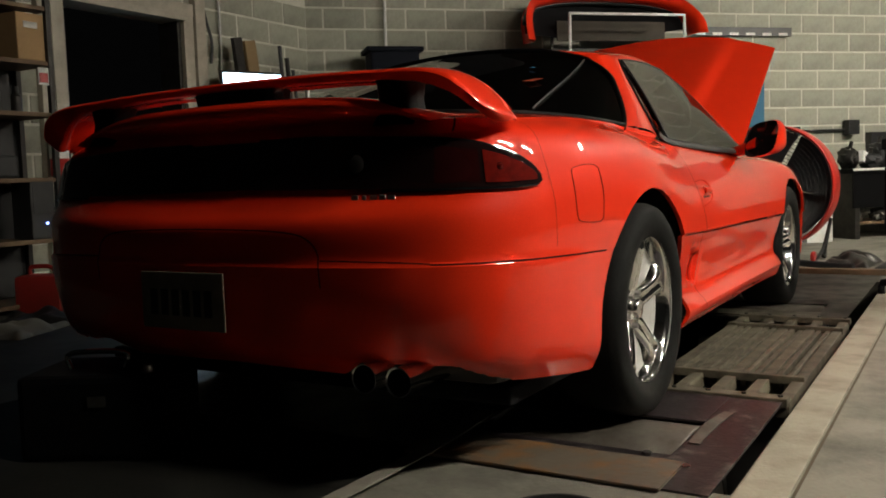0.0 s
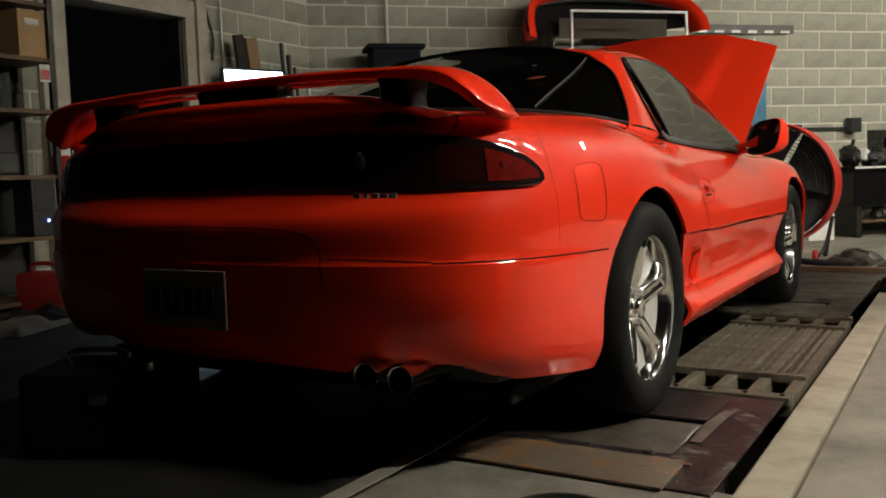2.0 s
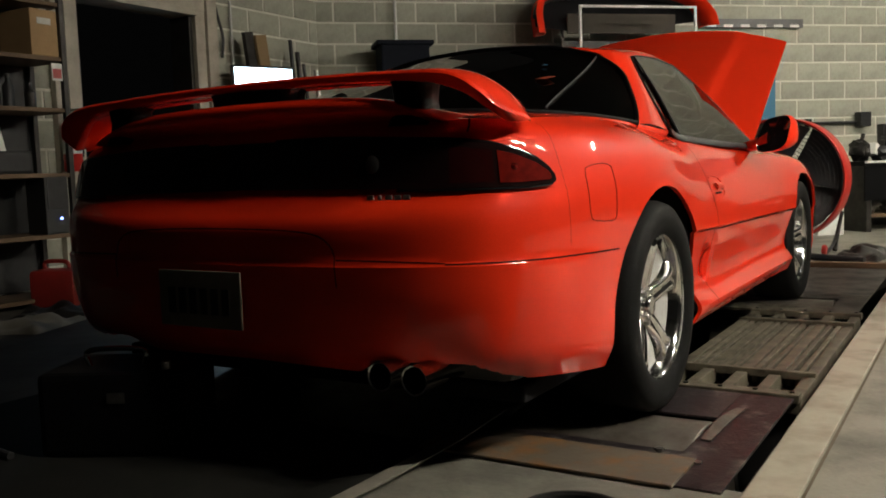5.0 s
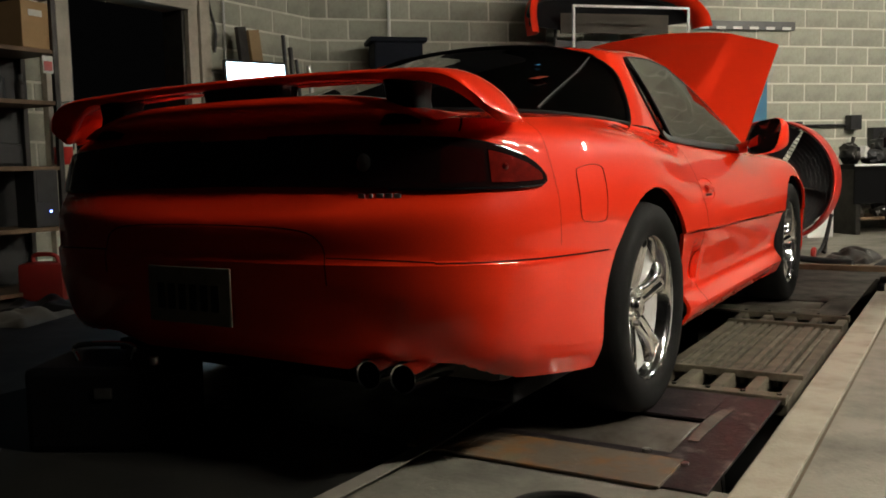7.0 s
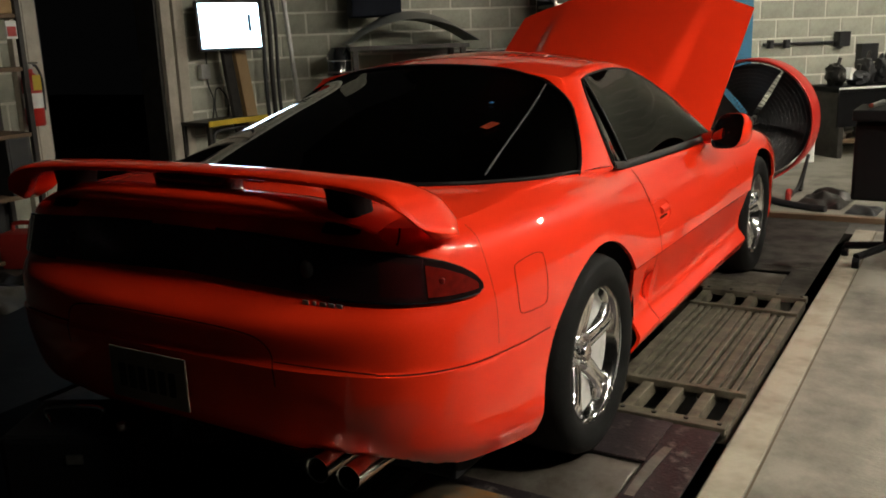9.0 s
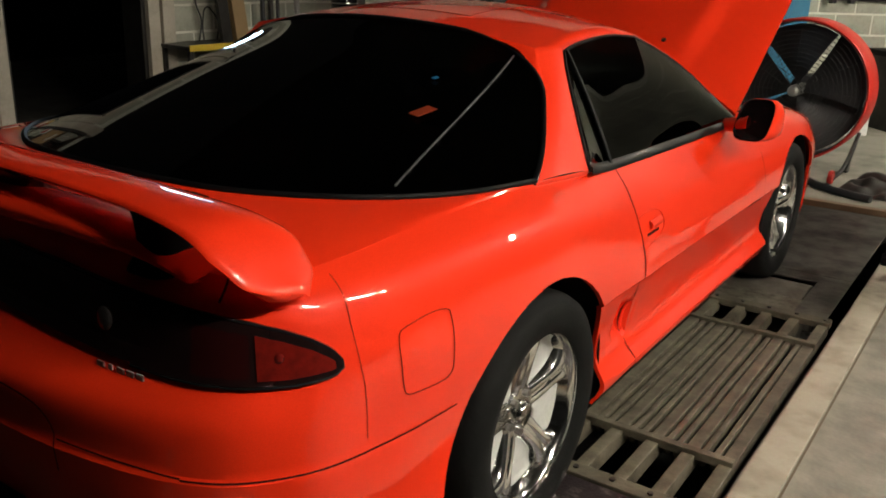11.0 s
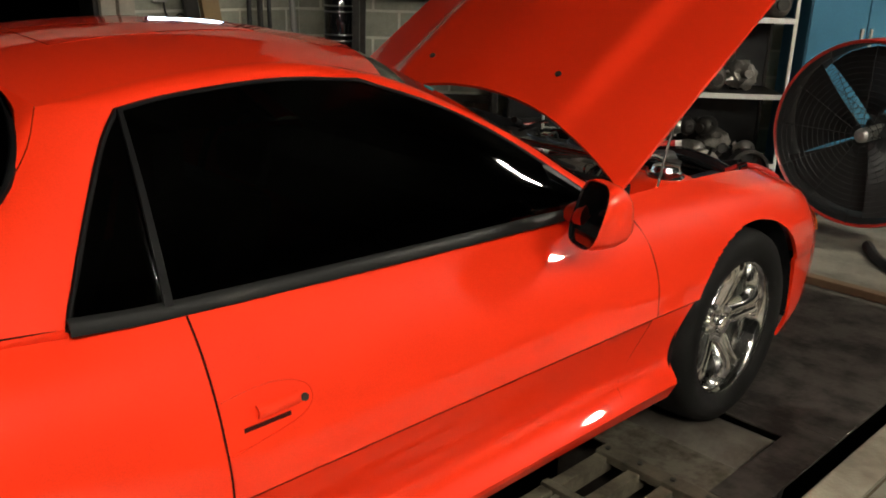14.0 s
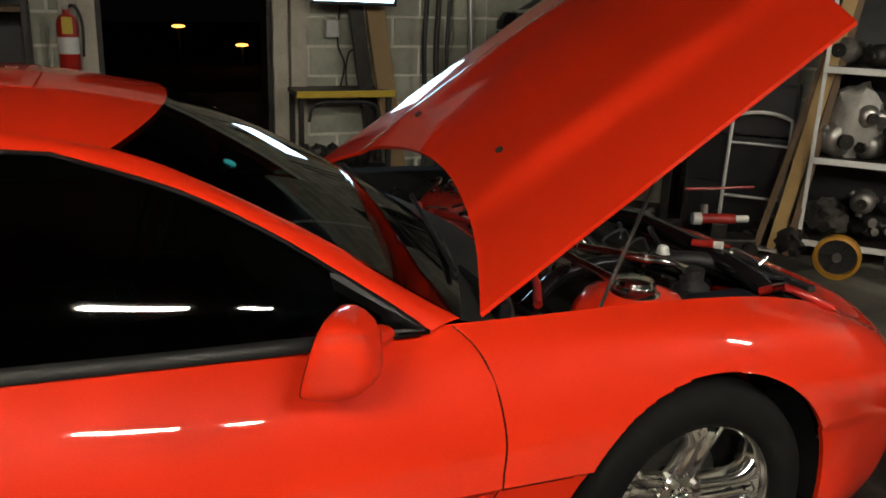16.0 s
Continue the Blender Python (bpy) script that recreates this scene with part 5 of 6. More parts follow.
def conduit():
    t = thing("conduit", "thin grey conduit on the wall beside the doorway", "conduit", left_wall_pose(1.18, .03))
    part("tube", pipe(bmesh.new(), [(-.35, 0, 2.42), (-.12, 0, 2.40), (-.02, 0, 2.32), (0, 0, 2.2), (0, 0, 1.35)], .011, 8, 40), GREY_METAL, t)
    part("drooping_cable", pipe(bmesh.new(), [(-.36, 0, 2.46), (-.22, -.01, 2.30), (-.16, -.01, 2.12), (-.11, -.01, 1.95), (-.13, -.01, 1.78)], .012, 8, 30), BLACK, t)


conduit()


def boards_by_monitor():
    t = thing("plywood_board", "brown plywood offcut leaning on the wall", "board", left_wall_pose(.74, .22, 0) @ pose(0, 0, 0, 0, -9, 0))
    part("sheet", boxed((0, 0, 1.0), (.13, .05, 2.0), .004), WOOD, t)
    t = thing("dark_board", "dark narrow board leaning on the wall", "board", left_wall_pose(.89, .20, 0) @ pose(0, 0, 0, 0, -8, 0))
    part("sheet", boxed((0, 0, 1.0), (.10, .04, 2.02), .004), GREASY, t)
    for k, (a, r, mat) in enumerate(((.54, .018, BLACK), (.45, .022, GREASY), (.37, .016, BLACK))):
        t = thing("hose", "dark hose hanging in the corner", "hose", left_wall_pose(a, .12), "hoses in the corner")
        part("tube", pipe(bmesh.new(), [(0, 0, 2.0 - .1 * k), (.01, -.02, 1.5), (-.01, -.03, 1.0), (.02, -.02, .5), (.0, -.04, .05)], r, 8, 30), mat, t)
    t = thing("pole", "pale steel pole standing in the corner", "pole", back_wall_pose(.12, .30))
    part("tube", rod(bmesh.new(), (0, 0, 0), (-.14, 0, 1.75), .022, 14), GREY_METAL, t)


boards_by_monitor()

# ---- along the back wall ----
t = thing("wall_pipe", "white pipe running down the block wall", "pipe", back_wall_pose(.80, .04))
part("tube", rod(bmesh.new(), (0, 0, 2.03), (0, 0, HIGH), .016, 12), WHITE, t)


def drum_and_bin():
    t = thing("water_cooler_bottle", "dark drum with a pale green lid in the corner", "drum", back_wall_pose(.42, .55))
    part("barrel", lathe(bmesh.new(), [(.001, 0), (.16, 0), (.165, .02), (.165, .60), (.15, .64), (.001, .64)], 32, "z"), GREASY, t, smooth=40)
    part("lid", lathe(bmesh.new(), [(.19, .64), (.195, .66), (.19, .72), (.17, .735), (.001, .735)], 32, "z"), material("pale_green_lid", (.42, .44, .24), .5), t, "pale green lid", smooth=40)
    b = thing("steel_canister", "tall dark canister with bright bands on the drum", "canister", back_wall_pose(.42, .55, .736))
    part("shell", lathe(bmesh.new(), [(.001, 0), (.10, 0), (.11, .02), (.11, .50), (.07, .56), (.001, .57)], 30, "z"), BLACK_GLOSS, b, smooth=40)
    for z in (.10, .14, .30, .34, .44):
        part("band", lathe(bmesh.new(), [(.111, z), (.112, z + .004), (.111, z + .010)], 30, "z"), CHROME_DULL, b)
    # bench with a grey car panel and a bin on it
    s = thing("steel_bench", "dark steel bench carrying a grey body panel", "bench", back_wall_pose(1.05, .45))
    part("top", boxed((0, 0, 1.28), (1.1, .55, .04), .004), GREASY, s)
    for x in (-.5, .5):
        for y in (-.22, .22):
            part("leg", boxed((x, y, .63), (.05, .05, 1.26), .004), GREASY, s)
    part("brace", boxed((0, .22, .4), (1.0, .03, .06), .004), GREASY, s)
    p = thing("body_panel", "curved grey primer body panel on the bench", "car panel", back_wall_pose(1.1, .45, 1.302))
    g = np.array([[(x, y, .29 * (1 - (x / .62) ** 2) * (1 - .3 * (y / .3) ** 2)) for x in np.linspace(-.6, .6, 20)] for y in np.linspace(-.27, .27, 10)])
    part("shell", sheet(bmesh.new(), g, .006), material("grey_primer", (.22, .22, .20), .45, 0, (.16, .16, .15), 4, .6, 70), p, smooth=60)
    b = thing("storage_bin", "dark blue lidded plastic bin on the panel", "bin", back_wall_pose(.80, .33, 1.56))
    bm = boxed((0, 0, .20), (.46, .34, .40), .02)
    part("tub", bm, BLUE_BIN, b)
    part("lid", boxed((0, 0, .415), (.54, .38, .045), .012), BLUE_BIN, b)


drum_and_bin()


def parts_shelves():
    """Tall white-posted shelving full of engine parts, with an open top frame."""
    m = back_wall_pose(2.37, .90)
    w, d = 1.17, .46
    t = thing("parts_shelving", "white-edged steel shelving stacked with greasy engine parts", "shelf unit", m)
    for x in (0, w):
        part("post", boxed((x, 0, 1.127), (.022, .022, 2.254), .003), WHITE, t)
        part("rear_post", boxed((x, d, 1.05), (.024, .024, 2.10), .003), GREASY, t)
    # black sheet added behind the parts, for the darkness between shelves
    part("dark_backing", boxed((w / 2, d + .012, 1.02), (w, .008, 1.95), 0), BLACK, t)
    for z in (.10, .585, 1.095, 1.60):
        part("shelf", boxed((w / 2, d / 2, z), (w, d, .03), .003), GREASY, t)
        part("shelf_edge", boxed((w / 2, -.021, z), (w, .008, .036), .002), WHITE, t, "white painted edge")
    part("top_rail", boxed((w / 2, 0, 2.243), (w, .022, .022), .003), WHITE, t)
    b = thing("plywood_sheet", "dark brown board set inside the top of the shelving", "board", m)
    part("board", boxed((w / 2, d * .8, 2.145), (w - .03, .02, .19), .003), material("dark_stained_board", (.040, .029, .017), .7, 0, (.022, .016, .010), 4, .7, 60), b)
    rng = random.Random(11)

    def starter(x, z, mat, r):
        a = thing("alternator", "cast alloy alternator stacked on a shelf", "engine part", m @ pose(x, .10 + rng.uniform(0, .08), z + r, 0, 0, rng.uniform(-40, 40)), "engine parts")
        bm = lathe(bmesh.new(), [(.012, -.10), (r * .5, -.10), (r * .8, -.09), (r, -.06), (r, .03), (r * .85, .07), (.02, .075)], 22, "y")
        part("housing", bm, mat, a, smooth=40)
        part("pulley", lathe(bmesh.new(), [(.005, -.135), (r * .45, -.135), (r * .36, -.125), (r * .45, -.112), (.01, -.11)], 20, "y"), GREASY, a, smooth=30)
        for k in range(3):
            q = 2.1 * k + .4
            part("lug", rod(bmesh.new(), (r * math.cos(q), -.05, r * math.sin(q)), (r * 1.25 * math.cos(q), -.05, r * 1.25 * math.sin(q)), .018, 8), mat, a)

    def casting(x, z, s, mat):
        a = thing("engine_casting", "greasy engine casting stacked on a shelf", "engine part", m @ pose(x, .20, z, 0, 0, rng.uniform(-30, 30)), "engine parts")
        part("block", lump(bmesh.new(), (0, 0, s[2]), s, rng, rough=.45), mat, a, smooth=45)
        for k in range(3):
            p = Vector((rng.uniform(-.6, .6) * s[0], -s[1] * .75, s[2] * rng.uniform(.6, 1.5)))
            part("port", rod(bmesh.new(), p, p + Vector((0, -.05, .01)), rng.uniform(.018, .035), 14), GREASY if mat is ALLOY_DULL else ALLOY_DULL, a)

    for z in (.115, .60, 1.11, 1.615):
        x = .10
        while x < w - .08:
            r = rng.uniform(.065, .10)
            if rng.random() < .55:
                starter(x, z, (ALLOY_DULL, GREASY, ALLOY)[rng.randrange(3)], r)
                x += 2.1 * r
            else:
                casting(x + .04, z, (rng.uniform(.09, .13), .12, rng.uniform(.08, .13)), (GREASY, ALLOY_DULL, GREASY, ALLOY)[rng.randrange(4)])
                x += .25
        for k in range(4):
            xx = rng.uniform(.15, w - .15)
            if z < 1.2:
                starter(xx, z + .17, (ALLOY, GREASY)[rng.randrange(2)], rng.uniform(.055, .085))
    a = thing("wrapped_part", "bulky part wrapped in clear plastic", "wrapped part", m @ pose(.20, .06, .60))
    part("wrap", lump(bmesh.new(), (0, .1, .20), (.15, .14, .21), rng, rough=.35), CLOTH, a, smooth=60)


parts_shelves()


def red_bumper():
    """A red bumper cover lying on the shelving, arched and hollow."""
    t = thing("bumper_cover", "hollow red bumper cover stored on top of the shelving", "bumper cover", back_wall_pose(2.93, .45))
    path = spline([(-.88, -.20, 2.02), (-.87, -.12, 2.25), (-.74, .02, 2.42), (-.40, .10, 2.50), (0, .12, 2.52), (.40, .10, 2.50), (.74, .02, 2.42), (.87, -.12, 2.25), (.88, -.20, 2.10)], 60)
    sec = [(-.16, -.05), (-.15, .0), (-.10, .035), (0, .05), (.10, .04), (.16, .0)]
    g = []
    for i, p in enumerate(path):
        d = path[min(i + 1, 59)] - path[max(i - 1, 0)]
        d /= np.linalg.norm(d)
        out = np.cross(d, np.array([0, -1, 0]))
        out /= np.linalg.norm(out)
        g.append([p + np.array([0, a, 0]) * .9 + out * b for a, b in sec])
    part("skin", sheet(bmesh.new(), np.array(g), .006), RED, t, smooth=50)
    inner = np.array([[p * np.array([k, 1, 1]) + np.array([0, .06 + .10 * (1 - k), -.03 - (p[2] - 2.0) * .55 * (1 - k)]) for k in (.99, .9, .75, .5, .2)] for p in path[3:-3]])
    part("hollow", sheet(bmesh.new(), inner), DARK, t, "dark hollow inside of the bumper cover", smooth=60)
    part("foam_bar", pipe(bmesh.new(), path[6:-6] + np.array([0, .02, -.05]), .03, 8), BLACK, t)


red_bumper()
t = thing("slotted_rail", "grey slotted steel rail with white patches on the wall", "rail", back_wall_pose(4.7, .04, 2.24))
part("angle", boxed((0, 0, 0), (1.22, .05, .09), .004), material("dark_grey_rail", (.12, .12, .12), .5), t)
for k in range(6):
    part("patch", boxed((-.5 + .2 * k, -.028, -.03), (.11, .006, .03), .002), WHITE, t)
t = thing("metal_cabinet", "tall blue painted steel cabinet", "cabinet", back_wall_pose(4.02, .66))
part("body", boxed((0, 0, .875), (.78, .46, 1.75), .008), BLUE, t)
for s in (-1, 1):
    d = part("door", boxed((s * .193, -.236, .90), (.376, .014, 1.62), .004), BLUE, t)
    part("handle", boxed((s * .03, -.25, 1.0), (.018, .02, .12), .004), GREY_METAL, d)


def right_bench():
    m = back_wall_pose(6.6, .62)
    t = thing("workbench", "low black bench with a white front edge", "workbench", m)
    part("top", boxed((0, 0, .70), (2.4, .62, .05), .006), SEAL, t)
    part("front_edge", boxed((0, -.315, .715), (2.4, .012, .022), .003), WHITE, t, "white front edge")
    part("front_panel", boxed((0, -.28, .50), (2.36, .02, .36), .004), SEAL, t)
    for x in (-1.12, 1.12):
        part("leg", boxed((x, 0, .34), (.06, .56, .68), .004), GREASY, t)
    part("low_shelf", boxed((0, .05, .16), (2.2, .5, .03), .004), WOOD_DARK, t)
    rng = random.Random(21)
    x = -1.1
    while x < 1.1:
        s = (rng.uniform(.07, .14), rng.uniform(.08, .14), rng.uniform(.06, .15))
        a = thing("engine_casting", "black engine part on the bench", "engine part", m @ pose(x + s[0], rng.uniform(-.1, .1), .726), "engine parts on the bench")
        part("block", lump(bmesh.new(), (0, 0, s[2] * .92), s, rng, rough=.4), (BLACK, GREASY, BLACK)[rng.randrange(3)], a, smooth=45)
        part("stub", rod(bmesh.new(), (0, 0, s[2]), (rng.uniform(-.05, .05), -.02, s[2] * 2 + .05), .02, 10), GREASY, a)
        x += 2.1 * s[0]
    for k in range(9):
        a = thing("shiny_fitting", "bright metal fitting under the bench", "engine part", m @ pose(-1.0 + .24 * k, -.12 + rng.uniform(-.1, .1), .176), "fittings under the bench")
        part("body", lump(bmesh.new(), (0, 0, .07), (.09, .09, .075), rng, rough=.5), (CHROME_DULL, GREASY, ALLOY)[k % 3], a, smooth=45)
        part("neck", rod(bmesh.new(), (0, -.05, .08), (.06, -.14, .11), .02, 10), CHROME_DULL, a)
    a = thing("white_carton", "torn white carton on the bench", "box", m @ pose(-.95, -.1, .726, 0, 12, 30))
    part("carton", boxed((0, 0, .12), (.12, .10, .12), .004), PAPER, a)


right_bench()
# unseen bench added to give the car's side a dark lower reflection
t = thing("reflected_bench", "unseen black bench added to darken the car's side reflection", "workbench", back_wall_pose(9.7, .50))
part("top", boxed((0, 0, .96), (3.5, .62, .05), .006), SEAL, t)
for k in range(4):
    part("drawer_unit", boxed((-1.29 + .86 * k, .01, .467), (.84, .56, .93), .008), SEAL, t)
t = thing("wall_bracket", "black bar with end boxes fixed to the wall", "bracket", back_wall_pose(5.55, .05, 1.16))
part("bar", rod(bmesh.new(), (-.45, 0, 0), (.45, 0, 0), .014, 10), BLACK, t)
part("end_box", boxed((.52, -.02, .03), (.14, .10, .16), .006), BLACK, t)
for x in (-.38, -.18):
    part("clamp", boxed((x, -.02, .0), (.05, .06, .09), .006), BLACK, t)
t = thing("wall_box", "small black box on the wall", "box", back_wall_pose(6.42, .05, 1.03))
part("case", boxed((0, 0, 0), (.22, .10, .20), .006), BLACK, t)

carton((.35, 6.9, 0), (.28, .25, .30), 40, "white carton standing on the floor by the bench", PAPER)
carton((.30, 6.9, .305), (.22, .2, .16), 30, "open brown carton on the white one")


# ---- the drum fan ----
def drum_fan():
    t = thing("drum_fan", "large red-rimmed drum fan on a wheeled stand", "fan", pose(.325, 4.90, .605, 0, 0, -2))
    R = .495
    drum = lathe(bmesh.new(), [(R - .012, -.16), (R, -.17), (R + .006, -.16), (R + .006, .12), (R, .13), (R - .012, .12)], 72, "y", closed=True)
    part("drum", drum, DARK_RED, t, "dark red painted steel drum", smooth=40)
    liner = lathe(bmesh.new(), [(R - .014, -.155), (R - .018, -.15), (R - .018, .115), (R - .014, .118)], 72, "y")
    part("drum_liner", liner, BLACK, t, "black inside of the drum", smooth=40)
    for r in np.arange(.06, .485, .03):
        for y in (-.165, .165):
            part("guard_ring", pipe(bmesh.new(), [(r * math.cos(a), y, r * math.sin(a)) for a in np.linspace(0, 2 * math.pi, 40, endpoint=False)], .0018, 4, 0, True), BLACK, t)
    for k in range(12):
        a = 2 * math.pi * k / 12
        for y in (-.168, .168):
            part("guard_spoke", rod(bmesh.new(), (.05 * math.cos(a), y, .05 * math.sin(a)), (R * math.cos(a), y, R * math.sin(a)), .002, 5), BLACK, t)
    part("hub", lathe(bmesh.new(), [(.001, -.19), (.022, -.186), (.038, -.172), (.040, -.15), (.040, .10), (.001, .10)], 24, "y"), GREY_METAL, t, smooth=30)
    for k in range(5):
        a0 = 2 * math.pi * k / 5 + math.pi / 2 + .12
        g = []
        for q in np.linspace(-.80, .80, 7):
            g.append([(r * math.cos(a0 + q * (.66 + .30 * r)), -.02 + .085 * q, r * math.sin(a0 + q * (.66 + .30 * r))) for r in np.linspace(.05, .46, 9)])
        part("blade", sheet(bmesh.new(), np.array(g), .003), BLACK, t, smooth=60)
    part("motor", lathe(bmesh.new(), [(.001, .08), (.09, .08), (.09, .26), (.001, .28)], 24, "y"), BLACK, t, smooth=30)
    for s in (-1, 1):
        part("stand", pipe(bmesh.new(), [(s * .36, -.22, -.585), (s * .40, -.05, -.50), (s * .45, 0, -.26)], .014, 8, 14), BLACK, t)
        part("stand", pipe(bmesh.new(), [(s * .36, .24, -.585), (s * .40, .05, -.50), (s * .45, 0, -.26)], .014, 8, 14), BLACK, t)
        part("castor", lathe(bmesh.new(), [(.001, -.015), (.045, -.015), (.05, 0), (.045, .015), (.001, .015)], 20, "x", (s * .36, -.22, -.555)), RED_TOOL if s > 0 else BLACK, t)
        part("castor", lathe(bmesh.new(), [(.001, -.015), (.045, -.015), (.05, 0), (.045, .015), (.001, .015)], 20, "x", (s * .36, .24, -.555)), BLACK, t)


drum_fan()


# ---- loose things ahead of the car ----
def lumber():
    for k, (x, y, tilt, lean, mat) in enumerate(((-1.57, 4.93, 5, 8, WOOD_PALE), (-1.66, 4.88, 4, 11, WOOD_DARK), (-1.50, 4.97, 6, 7, WOOD_DARK))):
        t = thing("timber", "long timber stud leaning on the shelving", "timber", pose(x, y, 0, -tilt, lean, 45), "leaning timber")
        part("stud", boxed((0, 0, .78), (.075 if k == 0 else .04, .06, 1.55), .004), mat, t)


lumber()


def dark_crates():
    rng = random.Random(14)
    z = 0
    for k, h in enumerate((.34, .30, .32, .26)):
        m = back_wall_pose(1.98 + rng.uniform(-.04, .04), .42 + rng.uniform(-.03, .03), z)
        t = thing("parts_crate", "black plastic crate of greasy parts stacked by the shelving", "crate", m @ pose(0, 0, 0, 0, 0, rng.uniform(-6, 6)), "stacked crates")
        bm = bmesh.new()
        for s in (-1, 1):
            box(bm, (s * .29, 0, h / 2), (.02, .42, h - .004), .004)
            box(bm, (0, s * .20, h / 2), (.56, .02, h - .004), .004)
        box(bm, (0, 0, .012), (.57, .41, .02))
        part("tub", bm, BLACK, t)
        for j in range(5):
            part("greasy_part", lump(bmesh.new(), (-.2 + .1 * j, rng.uniform(-.1, .1), h - .08), (.06, .08, .075), rng, rough=.5), (GREASY, ALLOY_DULL, BLACK)[j % 3], t, smooth=45)
        z += h


dark_crates()


def hand_truck():
    t = thing("hand_truck", "white tubular hand truck leaning by the shelves", "hand truck", pose(-1.73, 4.86, 0, -10, 0, 45))
    part("frame", pipe(bmesh.new(), [(-.17, 0, .05), (-.17, 0, .70), (-.15, 0, .78), (0, -.02, .81), (.15, 0, .78), (.17, 0, .70), (.17, 0, .05)], .011, 10, 60), WHITE, t, smooth=50)
    for z in (.30, .62):
        part("crossbar", rod(bmesh.new(), (-.17, 0, z), (.17, 0, z), .008, 8), WHITE, t)
    part("toe_plate", boxed((0, -.10, .012), (.38, .20, .012), .003), GREY_METAL, t)
    for s in (-.2, .2):
        part("wheel", lathe(bmesh.new(), [(.001, -.02), (.08, -.02), (.10, 0), (.08, .02), (.001, .02)], 24, "x", (s, .08, .10)), BLACK, t)


hand_truck()


def floor_jack():
    t = thing("floor_jack", "small red jack cylinder with white ends on a greasy base", "jack", pose(-1.68, 4.60, 0, 0, 0, 69))
    part("chassis", boxed((0, 0, .075), (.42, .16, .06), .012), GREASY, t)
    part("cradle", boxed((0, 0, .14), (.10, .05, .09), .01), GREASY, t)
    part("cylinder", rod(bmesh.new(), (-.11, 0, .205), (.09, 0, .208), .030, 18), RED_TOOL, t, "red enamelled cylinder")
    part("end_cap", rod(bmesh.new(), (-.16, 0, .204), (-.11, 0, .205), .036, 18), WHITE, t, "white end cap")
    part("handle", rod(bmesh.new(), (.09, 0, .208), (.17, 0, .210), .021, 14), WHITE, t, "white handle socket")
    part("lever", rod(bmesh.new(), (-.2, .08, .36), (.22, .10, .38), .008, 8), RED_TOOL, t, "thin red lever")
    part("lever_post", rod(bmesh.new(), (-.19, .08, .09), (-.19, .08, .365), .009, 8), GREASY, t)
    for x in (-.17, .17):
        for y in (-.09, .09):
            part("wheel", lathe(bmesh.new(), [(.001, -.015), (.045, -.015), (.045, .015), (.001, .015)], 18, "y", (x, y, .046)), GREASY, t)


floor_jack()


def flywheel(x, y, r, mat, turn, label):
    t = thing("pulley_wheel", label, "wheel", pose(x, y, r + .002, 0, 0, turn), "wheels by the shelves")
    part("ring", lathe(bmesh.new(), [(r, -.03), (r, .03), (r * .86, .035), (r * .80, .01), (r * .80, -.01), (r * .86, -.035)], 36, "y", closed=True), mat, t, smooth=30)
    for k in range(6):
        a = math.pi * k / 3
        part("spoke", boxed((r * .5 * math.cos(a), 0, r * .5 * math.sin(a)), (r * .62, .014, .022), .003, Matrix.Rotation(-a, 4, "Y")), GREASY, t)
    part("web", lathe(bmesh.new(), [(.001, -.004), (r * .80, -.004), (r * .80, .004), (.001, .004)], 32, "y"), BLACK, t)
    part("hub", lathe(bmesh.new(), [(.001, -.03), (r * .2, -.03), (r * .2, .03), (.001, .03)], 20, "y"), CHROME_DULL, t)


flywheel(-1.09, 4.93, .122, ORANGE, 40, "orange painted spoked wheel standing by the shelves")
flywheel(-.86, 5.22, .13, ALLOY, 60, "bare alloy wheel standing by the shelves")
flywheel(-.62, 5.40, .14, GREASY, 50, "greasy dark wheel standing by the shelves")
rng = random.Random(31)
for k in range(4):
    x, y = -2.15 + .22 * k + rng.uniform(-.05, .05), 4.25 + .14 * k + rng.uniform(-.08, .08)
    if (x + 1.75) ** 2 + (y - 4.5) ** 2 < .12:
        y += .35
    t = thing("engine_casting", "greasy engine part lying on the floor", "engine part", pose(x, y, 0, 0, 0, rng.uniform(0, 180)), "engine parts on the floor")
    s = (rng.uniform(.08, .13), rng.uniform(.08, .12), rng.uniform(.06, .12))
    part("block", lump(bmesh.new(), (0, 0, s[2] * .9), s, rng, rough=.45), (GREASY, BLACK, GREASY)[k % 3], t, smooth=45)
    part("stub", rod(bmesh.new(), (0, 0, s[2]), (.05, .02, s[2] * 2 + .03), .022, 10), CHROME_DULL, t)

t = thing("timber_sleeper", "dark timber beam lying across the floor ahead of the pit", "timber", pose(.62, 3.98, 0, 0, 0, 2))
part("beam", boxed((0, 0, .02), (1.9, .06, .04), .006), WOOD_DARK, t)
rag((.95, 4.68, 0), (.55, .35, .12), 9, "crumpled dark work clothes on the floor", GREASY)
rag((1.25, 4.40, 0), (.30, .22, .07), 12, "crumpled dark rag on the floor", BLACK)
t = thing("air_hose", "black air hose lying on the concrete", "hose")
part("tube", pipe(bmesh.new(), [(.45, 4.75, .02), (.62, 4.50, .02), (.85, 4.35, .02), (1.0, 4.30, .02)], .028, 10, 30), BLACK, t)


